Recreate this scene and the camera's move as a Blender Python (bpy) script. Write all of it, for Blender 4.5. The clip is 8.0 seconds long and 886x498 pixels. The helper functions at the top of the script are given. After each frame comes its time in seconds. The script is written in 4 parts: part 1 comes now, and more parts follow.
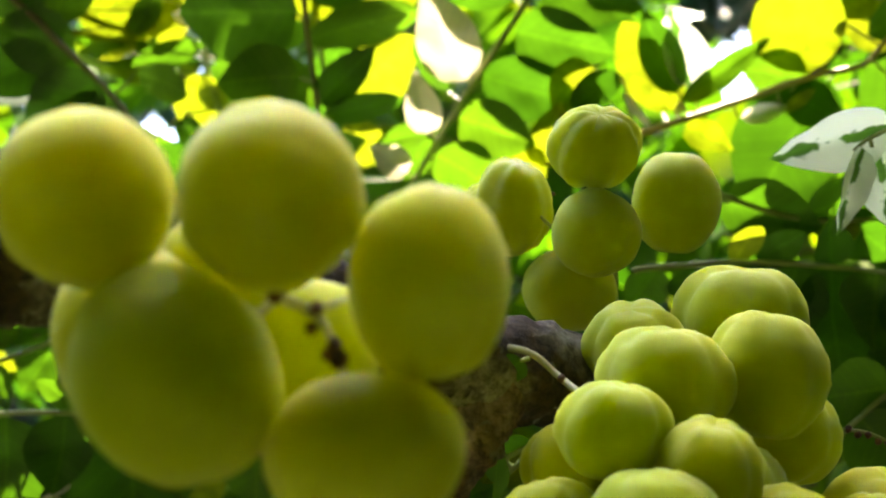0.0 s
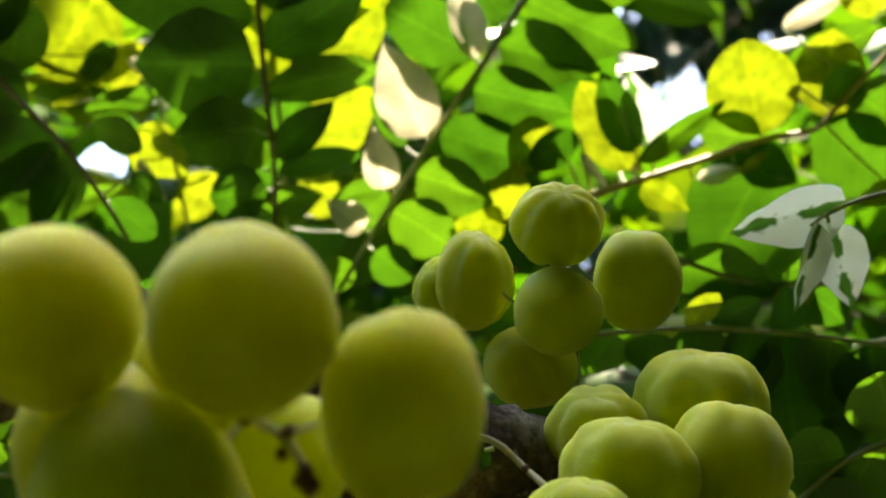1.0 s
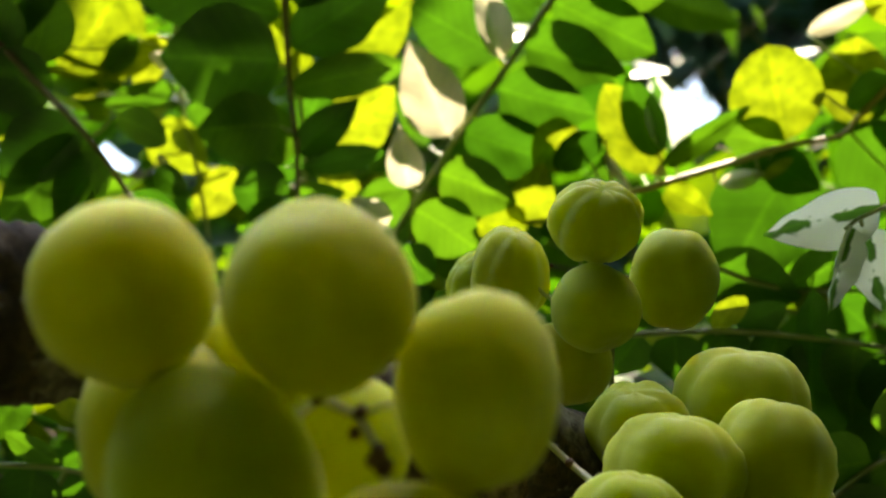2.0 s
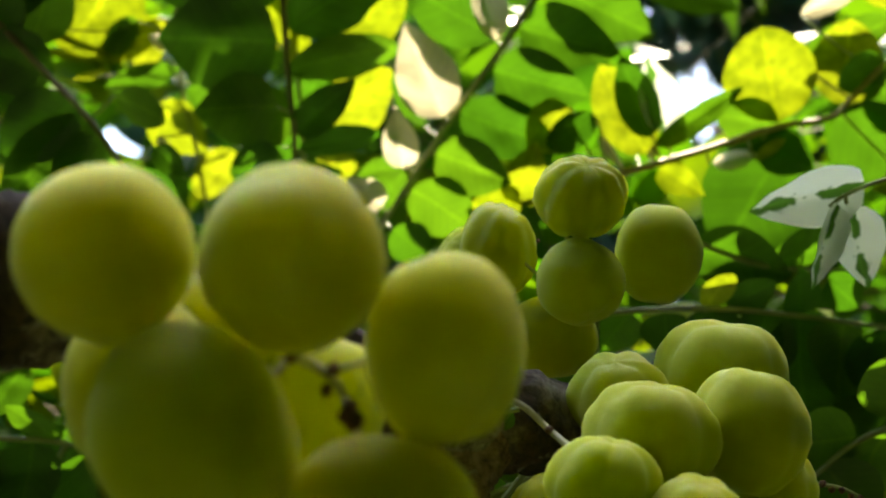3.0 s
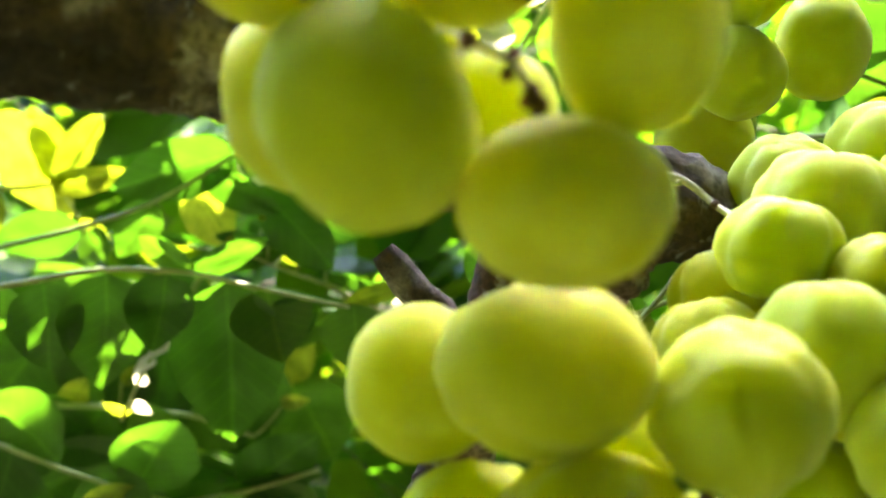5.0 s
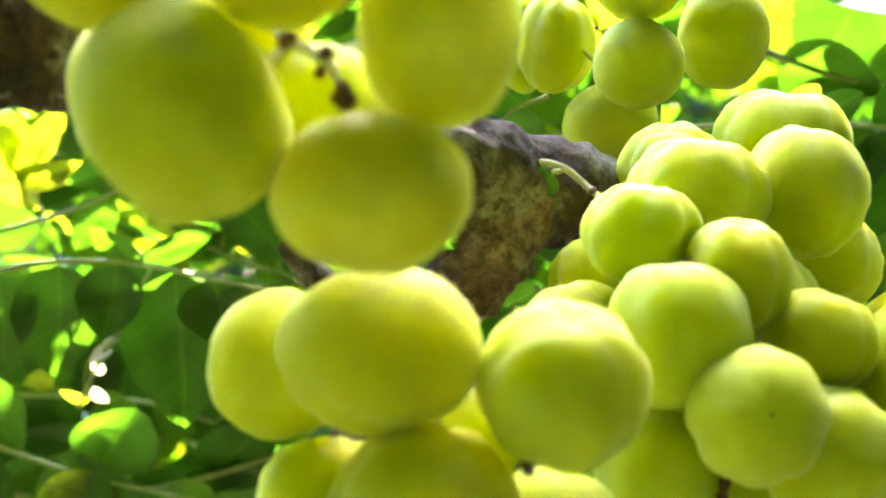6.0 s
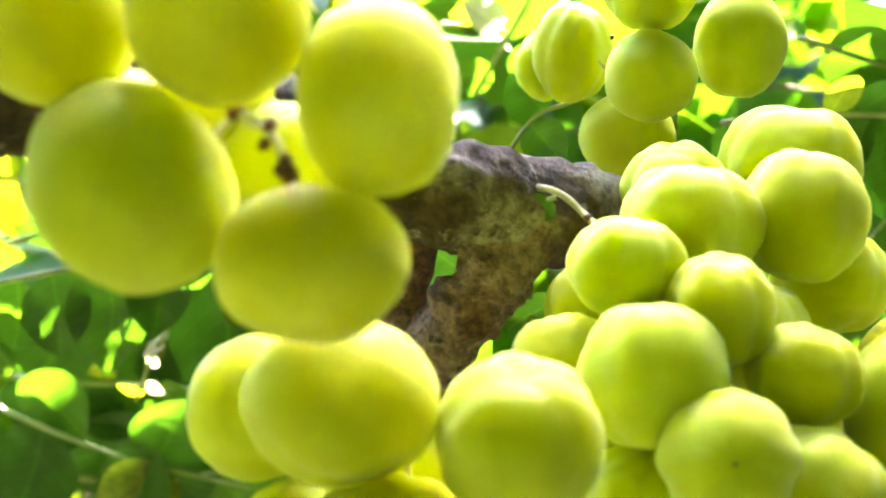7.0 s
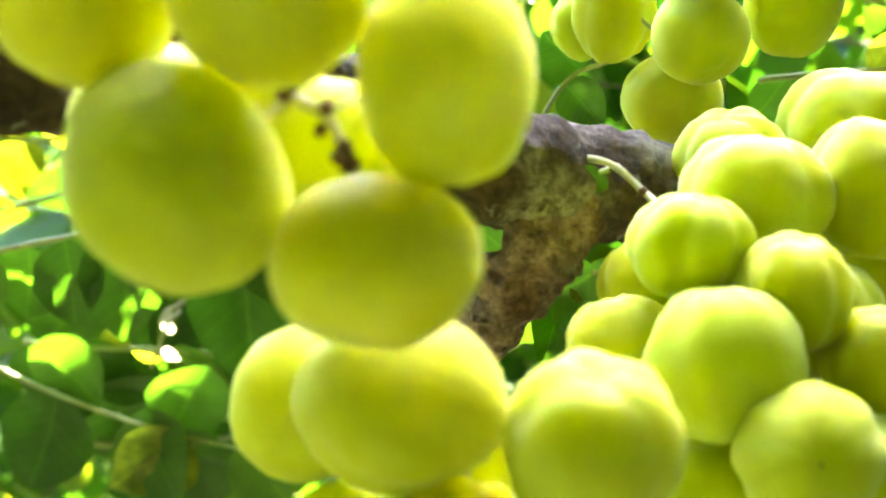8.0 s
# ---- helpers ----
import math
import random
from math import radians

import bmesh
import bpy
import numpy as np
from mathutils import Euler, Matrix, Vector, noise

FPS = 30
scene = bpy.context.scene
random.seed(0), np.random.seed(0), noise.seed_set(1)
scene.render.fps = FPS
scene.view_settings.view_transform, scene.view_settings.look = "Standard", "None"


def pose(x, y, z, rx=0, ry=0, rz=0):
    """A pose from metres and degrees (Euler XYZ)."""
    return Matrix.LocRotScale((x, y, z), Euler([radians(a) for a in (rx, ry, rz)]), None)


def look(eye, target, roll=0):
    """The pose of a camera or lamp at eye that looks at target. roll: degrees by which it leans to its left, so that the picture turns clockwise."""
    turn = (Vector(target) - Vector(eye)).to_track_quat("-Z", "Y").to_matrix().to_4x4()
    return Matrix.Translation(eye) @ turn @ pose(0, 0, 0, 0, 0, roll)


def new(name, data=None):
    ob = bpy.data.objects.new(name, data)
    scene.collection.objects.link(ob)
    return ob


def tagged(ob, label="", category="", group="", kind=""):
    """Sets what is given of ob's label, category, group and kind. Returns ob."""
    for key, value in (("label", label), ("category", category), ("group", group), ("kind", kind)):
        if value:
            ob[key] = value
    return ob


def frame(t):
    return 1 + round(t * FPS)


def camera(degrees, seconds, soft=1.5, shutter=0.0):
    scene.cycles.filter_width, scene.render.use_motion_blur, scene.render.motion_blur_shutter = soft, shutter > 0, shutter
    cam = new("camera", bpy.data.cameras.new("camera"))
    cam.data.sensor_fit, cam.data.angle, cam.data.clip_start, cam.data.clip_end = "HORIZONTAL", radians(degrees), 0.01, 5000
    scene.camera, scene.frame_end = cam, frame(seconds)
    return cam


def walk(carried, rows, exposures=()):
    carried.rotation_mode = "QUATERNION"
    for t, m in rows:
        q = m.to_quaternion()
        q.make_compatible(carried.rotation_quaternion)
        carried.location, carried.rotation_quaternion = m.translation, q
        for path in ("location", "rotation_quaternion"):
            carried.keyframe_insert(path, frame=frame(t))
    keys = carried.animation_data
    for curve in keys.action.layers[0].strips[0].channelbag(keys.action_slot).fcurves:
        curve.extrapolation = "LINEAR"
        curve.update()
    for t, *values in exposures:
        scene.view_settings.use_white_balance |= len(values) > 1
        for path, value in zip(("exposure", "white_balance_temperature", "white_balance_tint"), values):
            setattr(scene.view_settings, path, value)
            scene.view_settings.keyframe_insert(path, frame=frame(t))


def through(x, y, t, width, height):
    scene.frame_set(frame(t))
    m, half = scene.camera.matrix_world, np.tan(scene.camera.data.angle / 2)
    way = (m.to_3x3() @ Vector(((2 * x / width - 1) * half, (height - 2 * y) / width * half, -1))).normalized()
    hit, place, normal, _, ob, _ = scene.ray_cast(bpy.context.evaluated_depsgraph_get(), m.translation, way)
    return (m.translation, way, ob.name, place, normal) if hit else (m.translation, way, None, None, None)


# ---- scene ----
cam = camera(42.0, 8.0, soft=1.9)
cam.data.dof.use_dof = True
cam.data.dof.focus_distance = 0.24
cam.data.dof.aperture_fstop = 17.0
PATH = [
    (0, (0.00000, -0.00000, 1.50000), (0.00000, 0.93968, 1.84205), 0.00),
    (0.2, (-0.00347, -0.00287, 1.50316), (-0.00778, 0.93315, 1.85508), 0.51),
    (0.5, (-0.00379, -0.00643, 1.50616), (-0.00241, 0.92658, 1.86600), 0.19),
    (0.7, (-0.00598, -0.00708, 1.50804), (0.00509, 0.92493, 1.87030), 0.63),
    (1, (-0.00324, -0.00241, 1.51115), (0.04170, 0.92821, 1.87435), -0.30),
    (1.2, (-0.00413, 0.00008, 1.51082), (0.05440, 0.92877, 1.87704), -0.01),
    (1.5, (-0.01019, 0.00423, 1.50935), (0.04250, 0.93282, 1.87668), 0.40),
    (1.7, (-0.01325, 0.00332, 1.50857), (0.03460, 0.93168, 1.87716), 0.72),
    (2.8, (-0.00781, -0.00838, 1.50849), (0.03823, 0.91954, 1.87842), 0.82),
    (3, (-0.00792, -0.00387, 1.50421), (0.03326, 0.92862, 1.86306), 0.99),
    (3.2, (-0.00867, 0.00296, 1.50269), (0.04164, 0.94071, 1.84635), 0.84),
    (3.5, (-0.01202, 0.00176, 1.49957), (0.00960, 0.94194, 1.83958), 0.87),
    (3.7, (-0.01526, 0.00438, 1.49184), (-0.01621, 0.94972, 1.81795), 1.03),
    (4, (-0.01413, 0.01022, 1.49135), (-0.01896, 0.96065, 1.80224), 1.16),
    (4.2, (-0.01618, 0.01051, 1.49166), (-0.03592, 0.95854, 1.80924), 1.77),
    (4.5, (-0.01604, 0.01250, 1.49061), (-0.04656, 0.96402, 1.79669), 2.01),
    (4.7, (-0.01658, 0.01372, 1.48724), (-0.06220, 0.96738, 1.78464), 2.48),
    (5.8, (-0.00166, 0.01792, 1.48010), (-0.04530, 0.97917, 1.75231), 2.67),
    (6, (0.00679, 0.00822, 1.48117), (-0.05032, 0.96725, 1.75867), 2.07),
    (6.2, (0.01558, 0.00393, 1.48392), (-0.03953, 0.96681, 1.74814), 2.30),
    (6.5, (0.02431, 0.01344, 1.48638), (-0.01869, 0.98318, 1.72672), 1.56),
    (6.7, (0.02249, 0.01060, 1.48842), (-0.06316, 0.97569, 1.73594), 1.80),
    (7, (0.02474, 0.00403, 1.49374), (-0.11350, 0.96544, 1.73161), 2.64),
    (7.2, (0.02926, 0.00687, 1.49170), (-0.13186, 0.96880, 1.71244), 2.82),
    (7.5, (0.03440, 0.01296, 1.49479), (-0.12024, 0.97808, 1.70606), 2.32),
    (7.7, (0.02784, 0.01249, 1.49385), (-0.12868, 0.97314, 1.72331), 2.70),
    (8, (0.01485, 0.01298, 1.50132), (-0.12139, 0.98486, 1.69337), 2.21),
]
EXPOSURES = [(t, stops + 3.18, kelvin, tint) for t, stops, kelvin, tint in ((0, 0.66, 7900, 11), (0.5, 0.26, 7900, 8), (1, -0.06, 7900, 7), (1.5, -0.16, 7900, 5), (3, -0.14, 7900, 6), (3.5, 0.34, 7900, 10), (4, 1.70, 7300, 18), (4.5, 1.86, 7050, 15), (5.8, 2.14, 7150, 12), (6.5, 2.54, 7250, 14), (8, 2.62, 7250, 12))]
walk(cam, [(t, look(eye, target, roll)) for t, eye, target, roll in PATH], EXPOSURES)

# ---- sky and sun ----
SUN_DIR = Vector((0.12, 0.38, 0.92)).normalized()  # towards the sun
world = bpy.data.worlds.new("sky")
scene.world = world
world.use_nodes = True
sky_nodes = world.node_tree.nodes
sky = sky_nodes.new("ShaderNodeTexSky")
sky.sky_type = "NISHITA"
sky.sun_disc = False
sky.sun_elevation = math.asin(SUN_DIR.z)
sky.sun_rotation = math.atan2(SUN_DIR.x, SUN_DIR.y)
world.node_tree.links.new(sky.outputs[0], sky_nodes["Background"].inputs[0])
sky_nodes["Background"].inputs[1].default_value = 0.15
sun = new("sun", bpy.data.lights.new("sun", "SUN"))
sun.data.energy, sun.data.angle, sun.data.color = 3.0, radians(0.5), (1.0, 0.95, 0.84)
sun.matrix_world = look(SUN_DIR * 20, (0, 0, 0))


# ---- materials ----
def shader(name):
    m = bpy.data.materials.new(name)
    m.use_nodes = True
    nt = m.node_tree
    return m, nt, nt.nodes["Principled BSDF"], nt.nodes["Material Output"]


def node(nt, kind, **values):
    n = nt.nodes.new(kind)
    for key, value in values.items():
        n.inputs[key.replace("_", " ")].default_value = value
    return n


def ramp(nt, source, stops):
    r = nt.nodes.new("ShaderNodeValToRGB")
    e = r.color_ramp.elements
    while len(e) < len(stops):
        e.new(0.5)
    for slot, (at, colour) in zip(e, stops):
        slot.position, slot.color = at, (*colour, 1)
    nt.links.new(source, r.inputs[0])
    return r.outputs[0]


def blend(nt, how, factor, a, b):
    n = nt.nodes.new("ShaderNodeMix")
    n.data_type, n.blend_type = "RGBA", how
    for slot, value in ((0, factor), (6, a), (7, b)):
        if isinstance(value, (int, float)):
            n.inputs[slot].default_value = value
        elif isinstance(value, tuple):
            n.inputs[slot].default_value = (*value, 1)
        else:
            nt.links.new(value, n.inputs[slot])
    return n.outputs[2]


def bump(nt, source, strength, distance, into):
    n = node(nt, "ShaderNodeBump", Strength=strength, Distance=distance)
    nt.links.new(source, n.inputs["Height"])
    nt.links.new(n.outputs[0], into.inputs["Normal"])


def berry_material(name, lean, depth=0.023):
    """Thin waxy skin over pale flesh; lean shifts the yellow-green to the greener side, depth is how far light spreads in the flesh."""
    m, nt, p, _ = shader(name)
    where = nt.nodes.new("ShaderNodeNewGeometry").outputs["Position"]
    broad = node(nt, "ShaderNodeTexNoise", Scale=70.0, Detail=3.0)
    fine = node(nt, "ShaderNodeTexNoise", Scale=900.0, Detail=4.0)
    for n in (broad, fine):
        nt.links.new(where, n.inputs["Vector"])
    skin = ramp(nt, broad.outputs["Fac"], [(0.3, (0.55, 0.53, 0.035)), (0.52, (0.66, 0.61, 0.045)), (0.75, (0.80, 0.745, 0.10))])
    who = nt.nodes.new("ShaderNodeObjectInfo").outputs["Random"]
    tint = ramp(nt, who, [(0.0, (0.93 - lean, 1.0 - 0.5 * lean, 0.85)), (1.0, (1.0 - lean, 0.97 - 0.5 * lean, 0.8))])
    skin = blend(nt, "MULTIPLY", 1.0, skin, tint)
    speck = node(nt, "ShaderNodeTexVoronoi", Scale=620.0)
    nt.links.new(where, speck.inputs["Vector"])
    dots = ramp(nt, speck.outputs["Distance"], [(0.0, (0.80, 0.80, 0.45)), (0.16, (1, 1, 1))])
    skin = blend(nt, "MULTIPLY", 0.35, skin, dots)
    nt.links.new(skin, p.inputs["Base Color"])
    p.inputs["Roughness"].default_value = 0.58
    p.inputs["Specular IOR Level"].default_value = 0.16
    p.inputs["Sheen Weight"].default_value = 0.34
    p.inputs["Sheen Roughness"].default_value = 0.45
    p.inputs["Sheen Tint"].default_value = (0.95, 1.0, 0.55, 1)
    p.inputs["Subsurface Weight"].default_value = 1.0
    p.inputs["Subsurface Radius"].default_value = (1.0, 0.95, 0.25)
    p.inputs["Subsurface Scale"].default_value = depth
    bump(nt, fine.outputs["Fac"], 0.12, 0.0004, p)
    return m


def leaf_material(name, stops, veins, through, spread=0.25, cream=None, grain=90.0, passed=(1.12, 1.15, 0.6)):
    """A thin leaf: gloss on top, light passing through, a midrib and side veins."""
    m, nt, p, out = shader(name)
    coord = nt.nodes.new("ShaderNodeTexCoord").outputs["Object"]
    geo = nt.nodes.new("ShaderNodeNewGeometry")
    who = nt.nodes.new("ShaderNodeObjectInfo").outputs["Random"]
    pick = nt.nodes.new("ShaderNodeMath")
    pick.operation = "FRACT"
    add = nt.nodes.new("ShaderNodeMath")
    nt.links.new(who, add.inputs[0])
    nt.links.new(geo.outputs["Random Per Island"], add.inputs[1])
    nt.links.new(add.outputs[0], pick.inputs[0])
    blotch = node(nt, "ShaderNodeTexNoise", Scale=grain, Detail=5.0)
    nt.links.new(geo.outputs["Position"], blotch.inputs["Vector"])
    colour = ramp(nt, pick.outputs[0], stops)
    colour = blend(nt, "MULTIPLY", spread, colour, ramp(nt, blotch.outputs["Fac"], [(0.3, (0.45, 0.5, 0.4)), (0.7, (1.25, 1.2, 1.1))]))
    if veins:
        split = nt.nodes.new("ShaderNodeSeparateXYZ")
        nt.links.new(coord, split.inputs[0])
        side = nt.nodes.new("ShaderNodeMath")
        side.operation = "ABSOLUTE"
        nt.links.new(split.outputs[1], side.inputs[0])
        slant = nt.nodes.new("ShaderNodeMath")
        slant.operation = "MULTIPLY_ADD"
        slant.inputs[1].default_value = -0.55
        nt.links.new(side.outputs[0], slant.inputs[0])
        nt.links.new(split.outputs[0], slant.inputs[2])
        comb = nt.nodes.new("ShaderNodeCombineXYZ")
        nt.links.new(slant.outputs[0], comb.inputs[0])
        wave = node(nt, "ShaderNodeTexWave", Scale=2.6, Distortion=1.6, Detail_Scale=1.5)
        nt.links.new(comb.outputs[0], wave.inputs["Vector"])
        rib = ramp(nt, wave.outputs["Fac"], [(0.9, (1, 1, 1)), (1.0, (1.35, 1.3, 1.2))])
        mid = ramp(nt, side.outputs[0], [(0.012, (1.7, 1.6, 1.5)), (0.03, (1, 1, 1))])
        colour = blend(nt, "MULTIPLY", veins, colour, rib)
        colour = blend(nt, "MULTIPLY", veins, colour, mid)
        if cream:
            patch = node(nt, "ShaderNodeTexNoise", Scale=3.2, Detail=3.0)
            nt.links.new(coord, patch.inputs["Vector"])
            edge = nt.nodes.new("ShaderNodeMath")
            edge.operation = "MULTIPLY_ADD"
            edge.inputs[1].default_value = 1.4
            nt.links.new(side.outputs[0], edge.inputs[0])
            nt.links.new(patch.outputs["Fac"], edge.inputs[2])
            mask = ramp(nt, edge.outputs[0], [(0.56, (0, 0, 0)), (0.62, (1, 1, 1))])
            colour = blend(nt, "MIX", mask, colour, cream)
    nt.links.new(colour, p.inputs["Base Color"])
    p.inputs["Roughness"].default_value = 0.38
    bump(nt, blotch.outputs["Fac"], 0.25, 0.001, p)
    glow = nt.nodes.new("ShaderNodeBsdfTranslucent")
    warm = blend(nt, "MULTIPLY", 1.0, colour, passed)
    nt.links.new(warm, glow.inputs["Color"])
    mix = nt.nodes.new("ShaderNodeMixShader")
    mix.inputs[0].default_value = through
    nt.links.new(p.outputs[0], mix.inputs[1])
    nt.links.new(glow.outputs[0], mix.inputs[2])
    nt.links.new(mix.outputs[0], out.inputs["Surface"])
    return m


def bark_material(name, low, mid, high, lichen=(0.42, 0.40, 0.38)):
    """Mottled bark with dark pits and pale crusts of lichen."""
    m, nt, p, _ = shader(name)
    where = nt.nodes.new("ShaderNodeNewGeometry").outputs["Position"]
    broad = node(nt, "ShaderNodeTexNoise", Scale=55.0, Detail=5.0)
    fine = node(nt, "ShaderNodeTexNoise", Scale=420.0, Detail=6.0, Roughness=0.7)
    pits = node(nt, "ShaderNodeTexVoronoi", Scale=300.0)
    clear = node(nt, "ShaderNodeTexNoise", Scale=85.0, Detail=2.0)
    for n in (broad, fine, clear):
        nt.links.new(where, n.inputs["Vector"])
    nt.links.new(blend(nt, "ADD", 0.0035, where, fine.outputs["Color"]), pits.inputs["Vector"])
    base = ramp(nt, broad.outputs["Fac"], [(0.36, low), (0.50, mid), (0.68, high)])
    base = blend(nt, "MULTIPLY", 0.9, base, ramp(nt, fine.outputs["Fac"], [(0.38, (0.30, 0.27, 0.25)), (0.62, (1.25, 1.2, 1.15))]))
    dots = ramp(nt, pits.outputs["Distance"], [(0.16, (0, 0, 0)), (0.34, (1, 1, 1))])
    some = ramp(nt, clear.outputs["Fac"], [(0.50, (1, 1, 1)), (0.57, (0, 0, 0))])
    dots = blend(nt, "LIGHTEN", 1.0, dots, some)
    crust = node(nt, "ShaderNodeTexNoise", Scale=170.0, Detail=6.0, Roughness=0.65)
    nt.links.new(where, crust.inputs["Vector"])
    base = blend(nt, "MIX", ramp(nt, crust.outputs["Fac"], [(0.59, (0, 0, 0)), (0.65, (0.6, 0.6, 0.6))]), base, lichen)
    base = blend(nt, "MIX", dots, (0.035, 0.025, 0.02), base)
    nt.links.new(base, p.inputs["Base Color"])
    p.inputs["Roughness"].default_value = 0.85
    bump(nt, fine.outputs["Fac"], 0.85, 0.0028, p)
    return m


def plain_material(name, low, high, scale, rough, relief=0.3):
    m, nt, p, _ = shader(name)
    where = nt.nodes.new("ShaderNodeNewGeometry").outputs["Position"]
    n = node(nt, "ShaderNodeTexNoise", Scale=scale, Detail=5.0)
    nt.links.new(where, n.inputs["Vector"])
    nt.links.new(ramp(nt, n.outputs["Fac"], [(0.3, low), (0.7, high)]), p.inputs["Base Color"])
    p.inputs["Roughness"].default_value = rough
    bump(nt, n.outputs["Fac"], relief, 0.3 / scale, p)
    return m


BERRY, BERRY_GREEN = berry_material("berry_skin", 0.165), berry_material("berry_skin_green", 0.235, 0.016)
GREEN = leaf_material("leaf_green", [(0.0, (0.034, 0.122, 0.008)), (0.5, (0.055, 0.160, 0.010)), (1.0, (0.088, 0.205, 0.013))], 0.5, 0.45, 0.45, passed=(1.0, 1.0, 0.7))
# Yellow copy of the green leaf: sun from behind is put into its colour.
BACKLIT = leaf_material("leaf_backlit", [(0.0, (0.175, 0.225, 0.014)), (1.0, (0.27, 0.31, 0.024))], 0.5, 0.5, 0.85, grain=170.0, passed=(1.1, 1.15, 0.7))
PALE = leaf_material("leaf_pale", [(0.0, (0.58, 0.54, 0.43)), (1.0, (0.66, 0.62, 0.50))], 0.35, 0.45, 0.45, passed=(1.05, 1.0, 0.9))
VARIEGATED = leaf_material("leaf_variegated", [(0.0, (0.06, 0.17, 0.02)), (1.0, (0.09, 0.22, 0.03))], 0.4, 0.45, 0.2, cream=(0.84, 0.87, 0.80), passed=(1.0, 1.05, 0.9))
FOLIAGE = leaf_material("foliage", [(0.0, (0.028, 0.11, 0.008)), (0.45, (0.055, 0.17, 0.010)), (0.8, (0.12, 0.25, 0.014)), (1.0, (0.30, 0.38, 0.02))], 0.0, 0.42)
# Far leaves: the blue of haze and shade is mixed into the green.
HAZED = leaf_material("foliage_hazed", [(0.0, (0.032, 0.095, 0.050)), (1.0, (0.060, 0.14, 0.075))], 0.0, 0.3, passed=(1.0, 1.0, 1.0))
# Darkened foliage copy for the added light blockers, so they bounce little light.
SHADE_LEAF = leaf_material("foliage_shade", [(0.0, (0.025, 0.075, 0.006)), (1.0, (0.06, 0.12, 0.010))], 0.0, 0.22)
BARK = bark_material("bark", (0.036, 0.021, 0.011), (0.088, 0.056, 0.032), (0.40, 0.37, 0.34))
FORK_BARK = bark_material("fork_bark", (0.06, 0.025, 0.017), (0.165, 0.085, 0.06), (0.40, 0.29, 0.25))
STALK = plain_material("green_stalk", (0.19, 0.25, 0.06), (0.36, 0.40, 0.13), 160.0, 0.5)
TAN = plain_material("tan_stalk", (0.52, 0.40, 0.09), (0.70, 0.55, 0.18), 160.0, 0.5)
BROWN = plain_material("brown_stalk", (0.10, 0.085, 0.03), (0.25, 0.21, 0.09), 160.0, 0.5)
STEM = plain_material("pale_stem", (0.42, 0.38, 0.22), (0.66, 0.62, 0.42), 260.0, 0.6)
DARK = plain_material("dry_scar", (0.04, 0.02, 0.012), (0.19, 0.085, 0.05), 500.0, 0.8, 0.6)
SOIL = plain_material("soil", (0.022, 0.036, 0.011), (0.065, 0.058, 0.030), 3.0, 0.95)
WOOD = plain_material("far_wood", (0.07, 0.055, 0.04), (0.2, 0.16, 0.12), 12.0, 0.9)

# ---- building helpers ----
# The plant is laid out in centimetres from the first standpoint: x to the right, y along the first gaze (20 degrees up), z across it.
TILT, STAND = radians(20), Vector((0, 0, 1.5))
TURN = Matrix.Rotation(TILT, 3, "X")
rng = random.Random(7)


def P(x, y, z):
    return STAND + TURN @ (Vector((x, y, z)) * 0.01)


def thing(name, at, label, category, group="", kind=""):
    ob = new(name)
    ob.empty_display_size = 0.005
    ob.location = at
    return tagged(ob, label, category, group, kind)


def world_of(ob):
    at = Vector(ob.location)
    while ob.parent:
        ob = ob.parent
        at += ob.location
    return at


def mesh_of(name, verts, faces, material, smooth=True):
    me = bpy.data.meshes.new(name)
    me.from_pydata([tuple(v) for v in verts], [], faces)
    me.materials.append(material)
    if smooth:
        me.polygons.foreach_set("use_smooth", [True] * len(me.polygons))
    me.update()
    return me


def part(name, me, parent, label="", at=None):
    ob = new(name, me)
    if parent:
        ob.parent = parent
        ob.location = (world_of(parent) if at is None else at) - world_of(parent)
    elif at is not None:
        ob.location = at
    if label:
        tagged(ob, label)
    return ob


def along(points, steps):
    """A smooth line (Catmull-Rom) through the points."""
    pts = [Vector(p) for p in points]
    ext = [pts[0] * 2 - pts[1]] + pts + [pts[-1] * 2 - pts[-2]]
    out = []
    for i in range(1, len(ext) - 2):
        a, b, c, d = ext[i - 1 : i + 3]
        for k in range(steps):
            t = k / steps
            out.append(0.5 * (2 * b + (c - a) * t + (2 * a - 5 * b + 4 * c - d) * t * t + (3 * b - a - 3 * c + d) * t**3))
    return out + [pts[-1]]


